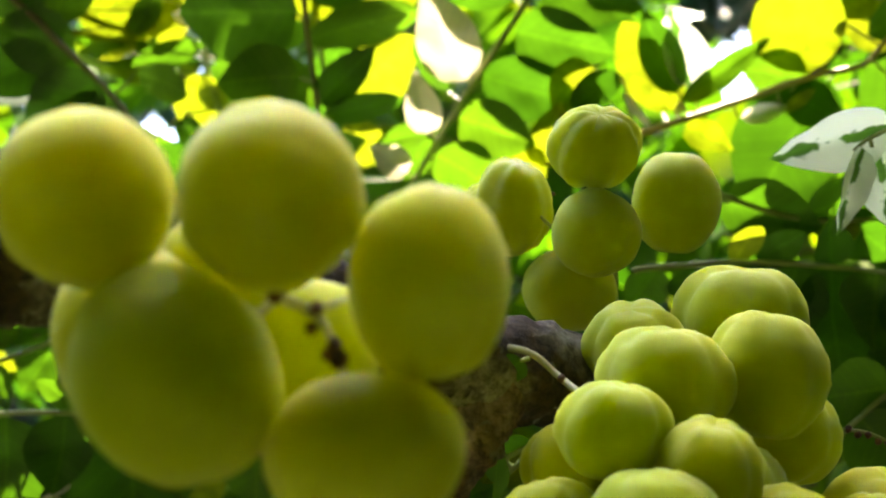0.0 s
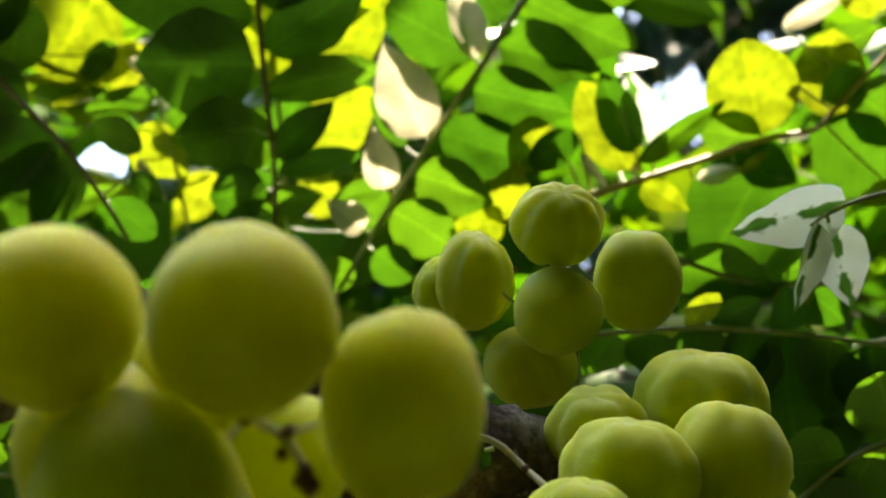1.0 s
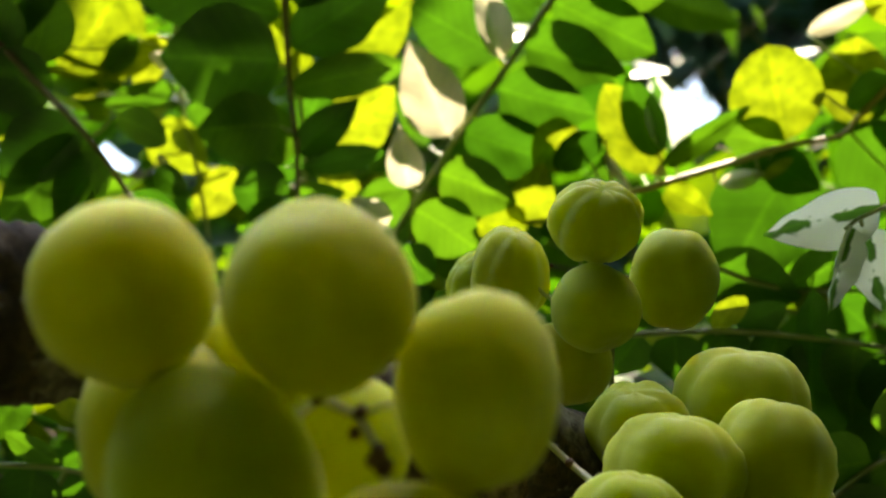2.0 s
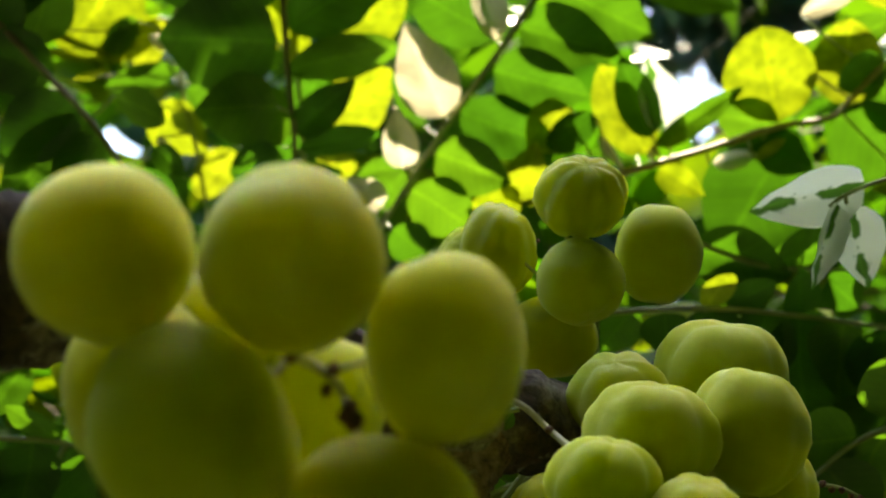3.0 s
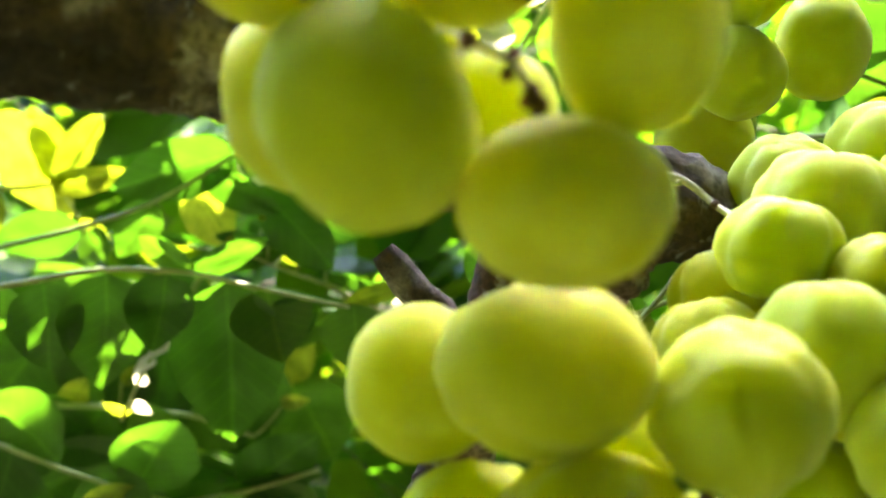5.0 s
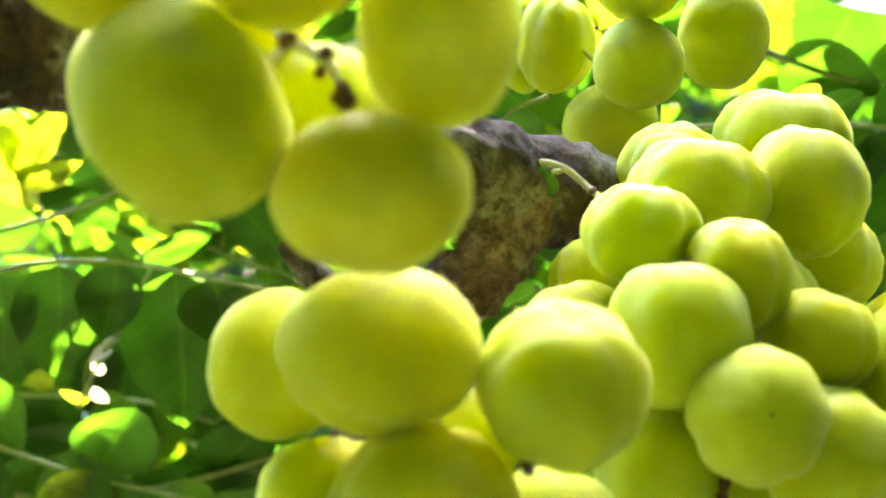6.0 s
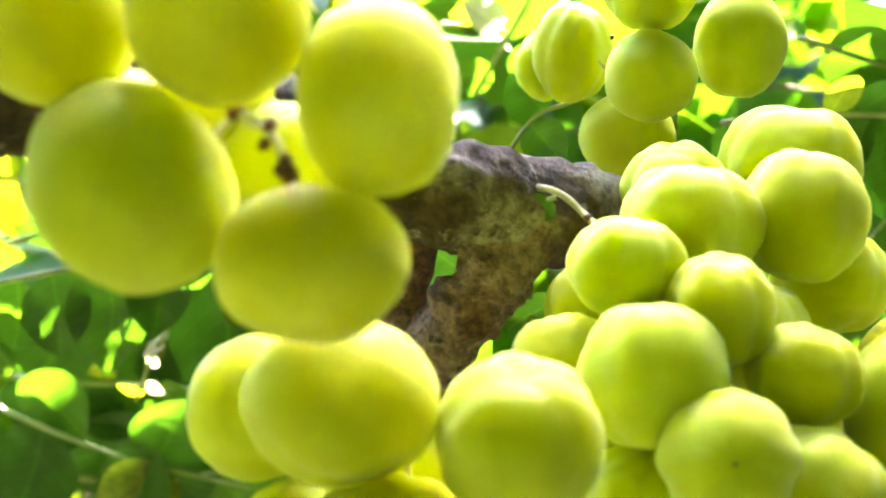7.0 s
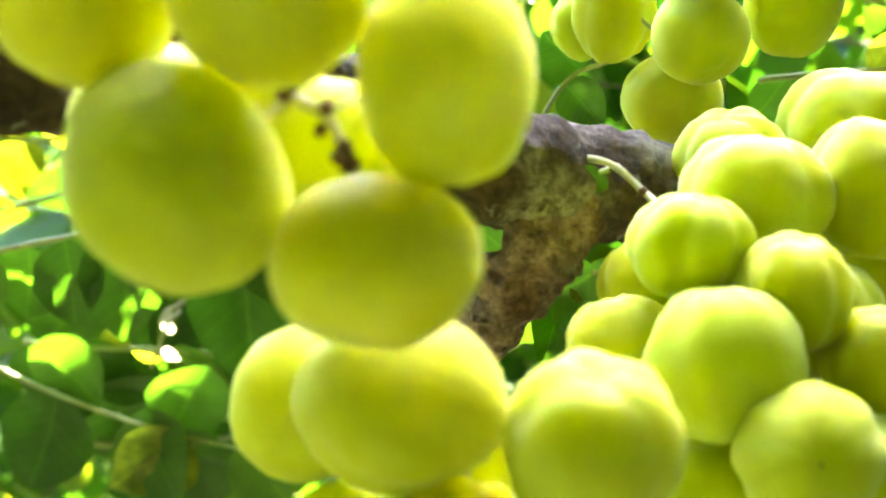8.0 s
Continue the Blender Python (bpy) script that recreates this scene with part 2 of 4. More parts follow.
def tube(name, points, radii, material, origin, sides=8, steps=5, rough=0.0, seed=0.0, lumps=60.0):
    """A round limb through world points; radii in metres, one at each point; rough: uneven share of the radius."""
    line = along(points, steps)
    n = len(line)
    verts, faces = [], []
    up = Vector((0.13, 0.21, 1)).normalized()
    for i, c in enumerate(line):
        d = (line[min(i + 1, n - 1)] - line[max(i - 1, 0)]).normalized()
        u = d.cross(up).normalized() if abs(d.dot(up)) < 0.95 else d.cross(Vector((1, 0, 0))).normalized()
        v = d.cross(u)
        s = i / (n - 1) * (len(radii) - 1)
        k = min(int(s), len(radii) - 2)
        r = radii[k] + (radii[k + 1] - radii[k]) * (s - k)
        for j in range(sides):
            w = u * math.cos(2 * math.pi * j / sides) + v * math.sin(2 * math.pi * j / sides)
            q = c + w * r
            if rough:
                q += w * r * rough * (noise.fractal(q * lumps + Vector((seed, 0, 0)), 0.9, 2.1, 4))
            verts.append(q - origin)
    for i in range(n - 1):
        for j in range(sides):
            a, b = i * sides + j, i * sides + (j + 1) % sides
            faces.append((a, b, b + sides, a + sides))
    faces.append(tuple(range(sides))[::-1])
    faces.append(tuple(range((n - 1) * sides, n * sides)))
    return mesh_of(name, verts, faces, material)


# ---- fruit ----
def berry(cluster, x, y, z, rx, rz, axis=(0.1, -0.3, 1), lobes=6, groove=0.035, dimple=0.10, label="", skin=None, lean=0.0):
    """A lobed round fruit: meridian grooves from the stalk end to the blossom end, dimpled at both."""
    ax = Vector(axis).normalized()
    e1 = ax.orthogonal().normalized()
    e2 = ax.cross(e1)
    segs, rings = lobes * 8, 26
    shift = rng.random() * 50
    ry = 0.5 * (rx + rz)
    slant = Matrix.Rotation(radians(lean), 3, "Y")
    verts = []

    def spot(th, ph):
        cut = (1 - math.sqrt(0.07 + 0.93 * math.cos(lobes * ph / 2) ** 2)) * math.sin(th) ** 1.3 * 1.7
        cut *= 1 + 0.5 * noise.noise(Vector((math.cos(ph) * 1.5, math.sin(ph) * 1.5, shift)))
        k = 1 - groove * cut - dimple * (math.exp(-((th / 0.36) ** 2)) + 0.6 * math.exp(-(((math.pi - th) / 0.3) ** 2)))
        d = ax * math.cos(th) + (e1 * math.cos(ph) + e2 * math.sin(ph)) * math.sin(th)
        k *= 1.012 + 0.05 * noise.noise(d * 1.3 + Vector((shift, 0, 0))) + (0.040 if groove > 0.045 else 0.018) * noise.noise(d * 4.5 + Vector((0, shift, 0)))
        return TURN @ (slant @ (Vector((d.x * rx, d.y * ry, d.z * rz)) * k * 0.01))

    verts.append(spot(0, 0))
    for i in range(1, rings):
        for j in range(segs):
            verts.append(spot(math.pi * i / rings, 2 * math.pi * j / segs))
    verts.append(spot(math.pi, 0))
    faces = [(0, 1 + j, 1 + (j + 1) % segs) for j in range(segs)]
    for i in range(rings - 2):
        for j in range(segs):
            a, b = 1 + i * segs + j, 1 + i * segs + (j + 1) % segs
            faces.append((a, a + segs, b + segs, b))
    last = len(verts) - 1
    faces += [(last, last - segs + (j + 1) % segs, last - segs + j) for j in range(segs)]
    return part("berry", mesh_of("berry", verts, faces, skin or (BERRY if cluster.location.y < 0.16 else BERRY_GREEN)), cluster, label, P(x, y, z))


def scar(parent, x, y, z, r, label="dark dried blossom scar"):
    """A small crumpled dry remnant on a fruit or a stem."""
    verts, faces, n, m = [], [], 10, 6
    for i in range(m + 1):
        for j in range(n):
            th, ph = math.pi * (i + 0.01) / (m + 0.02), 2 * math.pi * j / n
            d = Vector((math.sin(th) * math.cos(ph), math.sin(th) * math.sin(ph), math.cos(th)))
            k = r * 0.01 * (1 + 0.5 * noise.noise(d * 2.4 + Vector((x * 9, y * 5, z * 7))))
            verts.append(d * k)
    for i in range(m):
        for j in range(n):
            a, b = i * n + j, i * n + (j + 1) % n
            faces.append((a, a + n, b + n, b))
    return part("scar", mesh_of("scar", verts, faces, DARK), parent, label, P(x, y, z))


def stem(parent, points, r0, r1, name="stem", material=None, label="", rough=0.12):
    pts = [P(*p) for p in points]
    return part(name, tube(name, pts, [r0 * 0.01, r1 * 0.01], material or STEM, pts[0], 8, 5, rough, rng.random() * 30, 300.0), parent, label, pts[0])


# ---- leaves ----
def blade(wide, pointed, bend, fold, seed, rows=16, cols=8):
    """A leaf blade of unit length along x and unit width along y."""
    verts, faces = [], []
    for i in range(rows + 1):
        x = i / rows
        w = 0.5 * max(0.0, math.sin(math.pi * x ** wide)) ** (0.62 if x < 0.5 else pointed)
        for j in range(cols + 1):
            s = 2 * j / cols - 1
            y = s * w * (1 + 0.07 * noise.noise(Vector((x * 5, seed, 3.0 * (s > 0)))))
            zz = bend * (x - x * x) * -1.0 + fold * abs(y) + 0.045 * noise.noise(Vector((x * 4, y * 4, seed)))
            verts.append((x, y, zz))
    for i in range(rows):
        for j in range(cols):
            a = i * (cols + 1) + j
            faces.append((a, a + cols + 1, a + cols + 2, a + 1))
    return verts, faces


BLADES = {}


def blade_mesh(material, k):
    if (material.name, k) not in BLADES:
        shape = ((0.80, 0.84, 0.22, 0.25), (0.88, 0.70, 0.3, 0.12), (0.72, 0.95, 0.12, 0.3), (0.95, 0.60, 0.35, 0.05))[k]
        BLADES[material.name, k] = mesh_of("leaflet", *blade(*shape, k * 7.7), material)
    return BLADES[material.name, k]


def compound_leaf(points, label):
    pts = [P(*p) for p in points]
    leaf = thing("compound_leaf", pts[0], label, "leaf", "compound leaves of the bush")
    r = 0.0005 if len(points) < 3 else 0.0012 if points[0][1] > 41.5 else 0.0009 if points[0][1] > 32 else 0.0006
    skin = TAN if "tan stalk" in label else BROWN if "brown stalk" in label or "upright" in label else STALK
    part("stalk", tube("stalk", [q + TURN @ Vector((0, -0.003, 0)) for q in pts], [r * 1.2, r * 0.7], skin, pts[0], 9, 5, 0.1, rng.random() * 9, 200.0), leaf, "slender stalk")
    STALKS[leaf.name] = along(pts, 6)
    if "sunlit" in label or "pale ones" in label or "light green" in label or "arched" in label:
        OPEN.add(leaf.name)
    if "dark green" in label:
        DEEP.add(leaf.name)
    return leaf


STALKS, OPEN, DEEP = {}, set(), set()
SUNLIT, SHADED = [], []  # middles of the leaflets that stand in open sun and in shade


def leaflet(leaf, base, tip, width, material):
    b, t = P(*base), P(*tip)
    near = min(STALKS[leaf.name], key=lambda q: (q - b).length)
    if 0.002 < (near - b).length < 0.06:
        mid = (near + b) * 0.5 + Vector((0, 0, -0.001))
        part("petiole", tube("petiole", [near, mid, b], [0.0006, 0.0005], STALK, near, 6, 3), leaf, "", near)
    b = b + Vector((rng.uniform(-1, 1), rng.uniform(-1, 1), rng.uniform(-1, 1))) * 0.001
    t = t + TURN @ Vector((0, rng.uniform(-0.010, 0.006), 0))
    x = t - b
    if leaf.name in OPEN and (material in (BACKLIT, PALE) or leaf.name not in DEEP):
        SUNLIT.extend((b.lerp(t, 0.3), b.lerp(t, 0.7)))
    elif material is GREEN and leaf.name in DEEP:
        SHADED.append((b + t) * 0.5)
    length = x.length
    x.normalize()
    face = TURN @ Vector((rng.uniform(-0.3, 0.3), -1.0, rng.uniform(-0.5, 0.0)))
    y = face.cross(x).normalized()
    n = x.cross(y)
    ob = part("leaflet", blade_mesh(material, 2 if material in (PALE, VARIEGATED) else rng.randrange(4)), leaf)
    m = Matrix((x * length, y * width * 0.0125, n * length)).transposed().to_4x4()
    m.translation = b - world_of(leaf)
    ob.matrix_basis = m
    return ob


TO_SUN = np.array(SUN_DIR)


def sun_spots(kept=[]):
    if not kept:
        kept.append(np.array([tuple(q) for q in SUNLIT]))
    return kept[0]


def in_sun(p, reach):
    """Whether something of this reach at p would stand between the sun and a leaflet that grows in open sun."""
    off = np.array(p) - sun_spots()
    up = off @ TO_SUN
    far = np.linalg.norm(off - up[:, None] * TO_SUN, axis=1)
    return bool(np.any((up > 0.02) & (far < reach)))


def foliage(name, label, count, place, size, seed, material, kind="stuff", spray=9, clear=None):
    """Many leaflets in sprays along short twigs, joined; place(r) gives the middle of a spray in world metres."""
    r = random.Random(seed)
    verts, faces, twigs = [], [], []
    proto = [(0, 0, 0), (0.3, 0.42, 0.05), (0.3, -0.42, 0.05), (0.65, 0.40, 0.02), (0.65, -0.40, 0.02), (1, 0, -0.08), (0.32, 0, -0.03), (0.66, 0, -0.05)]
    tris = [(0, 6, 1), (0, 2, 6), (1, 6, 7, 3), (6, 2, 4, 7), (3, 7, 5), (7, 4, 5)]
    for _ in range(count):
        c = Vector(place(r))
        s = size * r.uniform(0.7, 1.3)
        d = Vector((r.uniform(-1, 1), r.uniform(-1, 1), r.uniform(-0.7, 0.5))).normalized()
        side = d.cross(Vector((r.uniform(-0.4, 0.4), r.uniform(-0.4, 0.4), 1))).normalized()
        o = len(verts)
        for end, thick in ((-spray / 2 - 1, 0.022), (spray / 2, 0.008)):
            for turn in (0, 2.1, 4.2):
                verts.append(c + d * s * 0.55 * end + (side * math.cos(turn) + d.cross(side) * math.sin(turn)) * s * thick)
        free = not any(in_sun(c + d * s * 0.55 * (q / 8 * (spray + 1) - spray / 2 - 1), 0.014) for q in range(9))
        twigs += [len(faces) + q for q in range(3) if free]
        faces += [] if not free else [(o + q, o + (q + 1) % 3, o + 3 + (q + 1) % 3, o + 3 + q) for q in range(3)]
        for k in range(spray):
            b = c + d * s * 0.55 * (k - spray / 2)
            x = (side * (1 if k % 2 else -1) + d * 0.35 + Vector((r.uniform(-0.3, 0.3), r.uniform(-0.3, 0.3), r.uniform(-0.5, 0.2)))).normalized()
            nn = x.cross(Vector((r.uniform(-1, 1), r.uniform(-1, 1), r.uniform(-0.3, 1)))).normalized()
            z = x.cross(nn)
            o = len(verts)
            l = s * r.uniform(0.8, 1.2)
            if clear and clear(b + x * l * 0.5):
                continue
            if in_sun(b + x * l * 0.5, l * 0.38 + 0.006):
                continue  # the sun comes through here
            verts += [b + (x * p[0] + nn * p[1] * 0.62 + z * p[2]) * l for p in proto]
            faces += [tuple(o + q for q in f) for f in tris]
    me = mesh_of(name, verts, faces, material)
    me.materials.append(WOOD)
    slots = np.zeros(len(faces), dtype=np.int32)
    slots[twigs] = 1
    me.polygons.foreach_set("material_index", slots)
    return tagged(part(name, me, None), label, "foliage", "", kind)


# ---- setting ----
ground = part("ground", mesh_of("ground", [(-1500, -1500, 0), (1500, -1500, 0), (1500, 1500, 0), (-1500, 1500, 0)], [(0, 1, 2, 3)], SOIL), None)
tagged(ground, "bare brown soil with patches of grass below the bush", "ground", "", "structure")

# ---- thick branch and its fork ----
branch_pts = [Vector((-0.72, 0.05, 1.36)), P(-47.02, 9.93, -4.70), P(-22.99, 13.17, 0.21), P(-16.20, 14.84, 0.44), P(-10.22, 16.51, 0.33), P(-8.53, 17.14, 0.28), P(-7.17, 17.97, 0.20), P(-5.70, 19.02, 0.02), P(-3.34, 20.38, -0.94), P(-1.11, 21.42, -1.83), P(0.20, 22.15, -2.14), P(1.79, 23.20, -2.51), P(3.34, 24.66, -3.03), P(5.22, 27.69, -4.81), P(6.27, 32.39, -8.36)]
branch = thing("branch", branch_pts[4], "thick grey-brown spotted branch bearing the fruit clusters", "branch")
part("limb", tube("limb", branch_pts, [0.024, 0.020, 0.0165, 0.0150, 0.0143, 0.0136, 0.0134, 0.0130, 0.0118, 0.0106, 0.0104, 0.0102, 0.0095, 0.009, 0.009], BARK, branch_pts[4], 44, 14, 0.2, 3.0, 130.0), branch)
bole = [Vector((-0.86, 0.1, -0.05)), Vector((-0.82, 0.08, 0.5)), Vector((-0.76, 0.06, 1.0)), Vector((-0.72, 0.05, 1.4)), Vector((-0.76, 0.0, 1.9)), Vector((-0.86, -0.08, 2.4)), Vector((-1.0, -0.1, 2.9))]
part("trunk", tube("trunk", bole, [0.06, 0.05, 0.042, 0.036, 0.026, 0.018, 0.008], BARK, bole[0], 24, 8, 0.15, 31.0, 20.0), branch, "grey-brown trunk of the fruit bush", bole[0])
fork = [P(0.98, 22.30, -2.79), P(0.60, 21.90, -3.28), P(0.22, 21.70, -3.68), P(-0.26, 22.00, -4.37), P(-0.90, 22.60, -5.25), P(-1.59, 23.40, -6.36), P(-3.02, 25.00, -9.48)]
part("fork", tube("fork", fork, [0.0068, 0.0068, 0.0064, 0.0070, 0.0072, 0.0070, 0.006], FORK_BARK, fork[0], 32, 14, 0.36, 8.0, 170.0), branch, "pinkish-brown forked side limb", fork[0])
spur = [P(-1.13, 22.60, -2.38), P(-1.35, 22.80, -3.28), P(-1.54, 22.90, -4.08), P(-1.57, 23.00, -4.89), P(-1.40, 23.10, -5.82)]
part("spur", tube("spur", spur, [0.0056, 0.0052, 0.0052, 0.0056, 0.0060], FORK_BARK, spur[0], 18, 8, 0.2, 14.0, 150.0), branch, "short grey spur joining the fork", spur[0])
twig = [P(-3.81, 23.18, -3.50), P(-2.99, 23.18, -4.43), P(-2.06, 23.07, -5.46), P(-1.54, 23.07, -6.08)]
part("spur", tube("spur", twig, [0.0025, 0.004, 0.0045, 0.005], BARK, twig[0], 18, 8, 0.3, 21.0, 150.0), branch, "gnarled grey-brown side spur", twig[0])

# ---- near hanging fruit cluster ----
near = thing("fruit_cluster", P(-1.94, 13.8, -0.56), "hanging cluster of large pale yellow-green lobed berries", "fruit", "fruit clusters on the branch")
berry(near, -4.21, 13.55, 0.59, 1.05, 1.08, (0.3, 0.5, 1), 6, 0.02)
berry(near, -2.0, 13.26, 0.6, 1.08, 1.09, (0.2, 0.5, -1), 6, 0.02)
berry(near, -0.15, 13.56, -0.4, 0.95, 1.18, (-0.3, 0.4, 1), 6, 0.025)
berry(near, -3.03, 13.09, -1.42, 1.13, 1.31, (-0.5, 0.3, 0.9), 6, 0.03, lean=-33)
berry(near, -4.0, 14.9, -1.12, 1.0, 1.2, (-0.4, 0.4, 0.5), 6, 0.03)
berry(near, -0.89, 13.11, -2.3, 1.16, 0.92, (0.1, 0.5, 1), 6, 0.025)
berry(near, -2.55, 16.3, -4.82, 1.06, 1.10, (0.5, 0.2, 0.8), 6, 0.03)
berry(near, -0.96, 14.94, -4.36, 1.34, 1.13, (-0.5, 0.3, 0.9), 5, 0.05)
low = berry(near, 1.40, 14.89, -4.76, 1.11, 1.12, (0.1, -0.45, 1), 6, 0.065, 0.15, skin=BERRY_GREEN)
berry(near, -1.75, 15.74, -6.7, 1.05, 1.0, (0.2, 0.1, 1), 6, 0.12)
berry(near, -0.30, 14.6, -6.45, 1.28, 1.2, (0.1, 0.0, 1), 6, 0.12)
berry(near, -1.85, 15.6, -1.35, 1.0, 1.0, (0.2, 0.3, 1), 6, 0.03)
berry(near, -3.0, 15.7, -0.4, 0.95, 0.9, (-0.2, 0.3, 1), 6, 0.03)
berry(near, 0.1, 17.0, -5.9, 0.9, 0.9, (0.2, 0.3, 1), 6, 0.03)
berry(near, 1.35, 16.0, -7.1, 1.0, 1.0, (0.2, 0.3, 1), 6, 0.03)
main_stem = stem(near, [(-2.9, 19.6, -0.6), (-2.7, 17, -0.15), (-2.3, 14.6, -0.3), (-1.94, 13.8, -0.56), (-1.48, 13.6, -0.80), (-1.28, 13.45, -1.15), (-1.19, 13.4, -1.35)], 0.075, 0.055, "stem", STEM, "pale knobbly fruit stem")
stem(near, [(-1.94, 13.8, -0.56), (-2.24, 13.8, -0.82), (-2.6, 13.9, -1.1)], 0.05, 0.03, "stem", STEM)
stem(near, [(-1.48, 13.6, -0.72), (-1.2, 13.6, -0.62), (-0.8, 13.6, -0.5)], 0.035, 0.025, "stem", STEM)
stem(near, [(-1.19, 13.4, -1.35), (-1.0, 13.9, -2.5), (-0.4, 15.6, -4.2), (-0.2, 15.9, -6.2)], 0.06, 0.05, "stem", STEM)
for sx, sy, sz, sr in ((-1.98, 13.75, -0.54, 0.115), (-1.48, 13.55, -0.70, 0.09), (-1.54, 13.5, -0.93, 0.085), (-1.26, 13.4, -1.13, 0.10), (-1.20, 13.35, -1.28, 0.125), (-1.33, 13.4, -1.22, 0.085)):
    scar(main_stem, sx, sy, sz, sr, "dark dried flower scar on the stem")
scar(low, 0.98, 14.5, -5.78, 0.09)

# ---- dense fruit cluster beyond ----
dense = thing("fruit_cluster", P(2.11, 21.1, -2.29), "dense heap of yellow-green lobed berries on a pale stalk", "fruit", "fruit clusters on the branch")
berry(dense, 6.02, 23.55, -1.5, 1.38, 1.25, (0.1, -0.1, 1), 6, 0.08, 0.14)
marked = berry(dense, 5.96, 21.45, -2.32, 1.14, 1.25, (0.2, 0.2, 1), 6, 0.085, 0.14)
berry(dense, 3.95, 20.71, -2.40, 1.26, 1.10, (0.1, -0.1, 1), 6, 0.08, 0.14)
berry(dense, 3.82, 22.99, -1.98, 1.05, 0.99, (-0.2, -0.4, 1), 6, 0.08, 0.14)
berry(dense, 2.85, 19.18, -3.02, 1.0, 0.87, (0.2, -0.1, 1), 6, 0.08, 0.14)
berry(dense, 2.46, 20.91, -3.97, 1.04, 1.0, (-0.5, 0.1, 1), 6, 0.085, 0.14)
berry(dense, 1.85, 19.29, -4.65, 0.95, 0.86, (-0.3, 0.1, 1), 6, 0.08, 0.14)
berry(dense, 4.28, 18.6, -3.62, 0.86, 0.95, (0.1, -0.2, 1), 6, 0.08, 0.14)
berry(dense, 4.91, 19.92, -4.22, 1.06, 1.01, (0.3, -0.2, 1), 6, 0.085, 0.14)
berry(dense, 3.22, 17.7, -4.47, 1.15, 1.17, (-0.1, 0.1, 1), 7, 0.055)
front = berry(dense, 4.27, 16.69, -5.47, 1.02, 1.01, (-0.02, -0.85, 0.25), 8, 0.04, 0.06)
berry(dense, 5.61, 18.66, -4.63, 0.93, 0.84, (0.3, -0.2, 1), 6, 0.08, 0.14)
berry(dense, 7.29, 19.21, -5.25, 0.94, 1.23, (0.2, 0.3, 1), 6, 0.085, 0.14)
berry(dense, 5.65, 17.58, -6.25, 1.12, 1.1, (0.6, -0.1, 0.8), 6, 0.08, 0.14)
berry(dense, 6.80, 23.03, -3.69, 1.12, 1.05, (0.2, 0.2, 1), 6, 0.08, 0.14)
berry(dense, 8.75, 20.0, -5.2, 1.05, 1.5, (0.1, 0.1, 1), 6, 0.085, 0.14)
berry(dense, 7.9, 19.0, -7.7, 1.05, 0.9, (0.4, -0.3, 0.8), 6, 0.08, 0.14)
berry(dense, 7.97, 21.4, -5.0, 1.0, 0.95, (0.4, -0.3, 0.8), 6, 0.08, 0.14)
berry(dense, 3.15, 18.2, -6.75, 1.05, 1.05, (0.1, -0.1, 1), 6, 0.08, 0.14)
berry(dense, 4.9, 19.2, -7.2, 1.1, 1.1, (0.1, -0.1, 1), 6, 0.08, 0.14)
berry(dense, 6.4, 20.5, -6.6, 1.2, 1.2, (0.1, -0.1, 1), 6, 0.08, 0.14)
berry(dense, 4.9, 21.6, -5.4, 1.2, 1.2, (0.1, -0.1, 1), 6, 0.08, 0.14)
berry(dense, 3.1, 20.3, -5.6, 1.1, 1.1, (0.1, -0.1, 1), 6, 0.08, 0.14)
berry(dense, 6.3, 18.9, -8.4, 1.1, 1.1, (0.1, -0.1, 1), 6, 0.08, 0.14)
berry(dense, 2.6, 17.6, -8.4, 1.1, 1.1, (0.1, -0.1, 1), 6, 0.08, 0.14)
stalk = stem(dense, [(0.80, 22.40, -1.96), (1.22, 21.75, -1.86), (1.7, 21.55, -1.98), (2.2, 21.2, -2.40), (2.68, 20.5, -2.78), (3.4, 20.3, -3.6)], 0.075, 0.06, "stem", STEM, "pale tan fruit stalk with a dark ring")
stem(dense, [(3.4, 20.3, -3.6), (4.6, 20.4, -4.6), (5.4, 20.2, -6.0), (6.3, 20.0, -7.6)], 0.09, 0.06, "stem", STEM)
berry(dense, 8.02, 20.80, -7.19, 0.85, 0.85, (0.2, -0.2, 1), 6, 0.07, 0.12)
berry(dense, 8.39, 19.40, -7.55, 0.85, 0.85, (0.2, -0.2, 1), 6, 0.07, 0.12)
tail = stem(dense, [(4.0, 17.5, -6.55), (3.95, 17.6, -7.0), (3.7, 17.8, -7.7)], 0.025, 0.02, "stem", DARK, "dark beaded stem end")
for k in range(9):
    scar(tail, 4.0 - 0.003 * k * k, 17.45 + 0.03 * k, -6.55 - 0.12 * k, 0.07 + 0.02 * (k % 2), "dark dry bud")
scar(stalk, 2.18, 21.18, -2.38, 0.085, "dark ring scar on the stalk")
scar(front, 4.26, 15.72, -5.26, 0.03)
scar(marked, 6.12, 20.36, -2.06, 0.03)

# ---- small cluster behind ----
small = thing("fruit_cluster", P(3.4, 27.0, 0.6), "small cluster of star-ribbed pale green berries", "fruit", "fruit clusters on the branch")
berry(small, 3.44, 26.2, 2.32, 1.10, 0.98, (0.05, -0.6, 0.8), 8, 0.08, 0.12)
berry(small, 5.39, 26.78, 1.08, 1.0, 1.24, (0.1, 0.1, 1), 6, 0.02)
berry(small, 3.43, 25.85, 0.35, 1.01, 1.0, (0.3, -0.5, -0.7), 6, 0.03)
berry(small, 2.95, 26.99, -0.95, 1.10, 1.0, (-0.2, 0.2, 1), 6, 0.03)
berry(small, 1.68, 27.8, 1.03, 0.96, 1.2, (0.2, -0.3, 1), 7, 0.07)
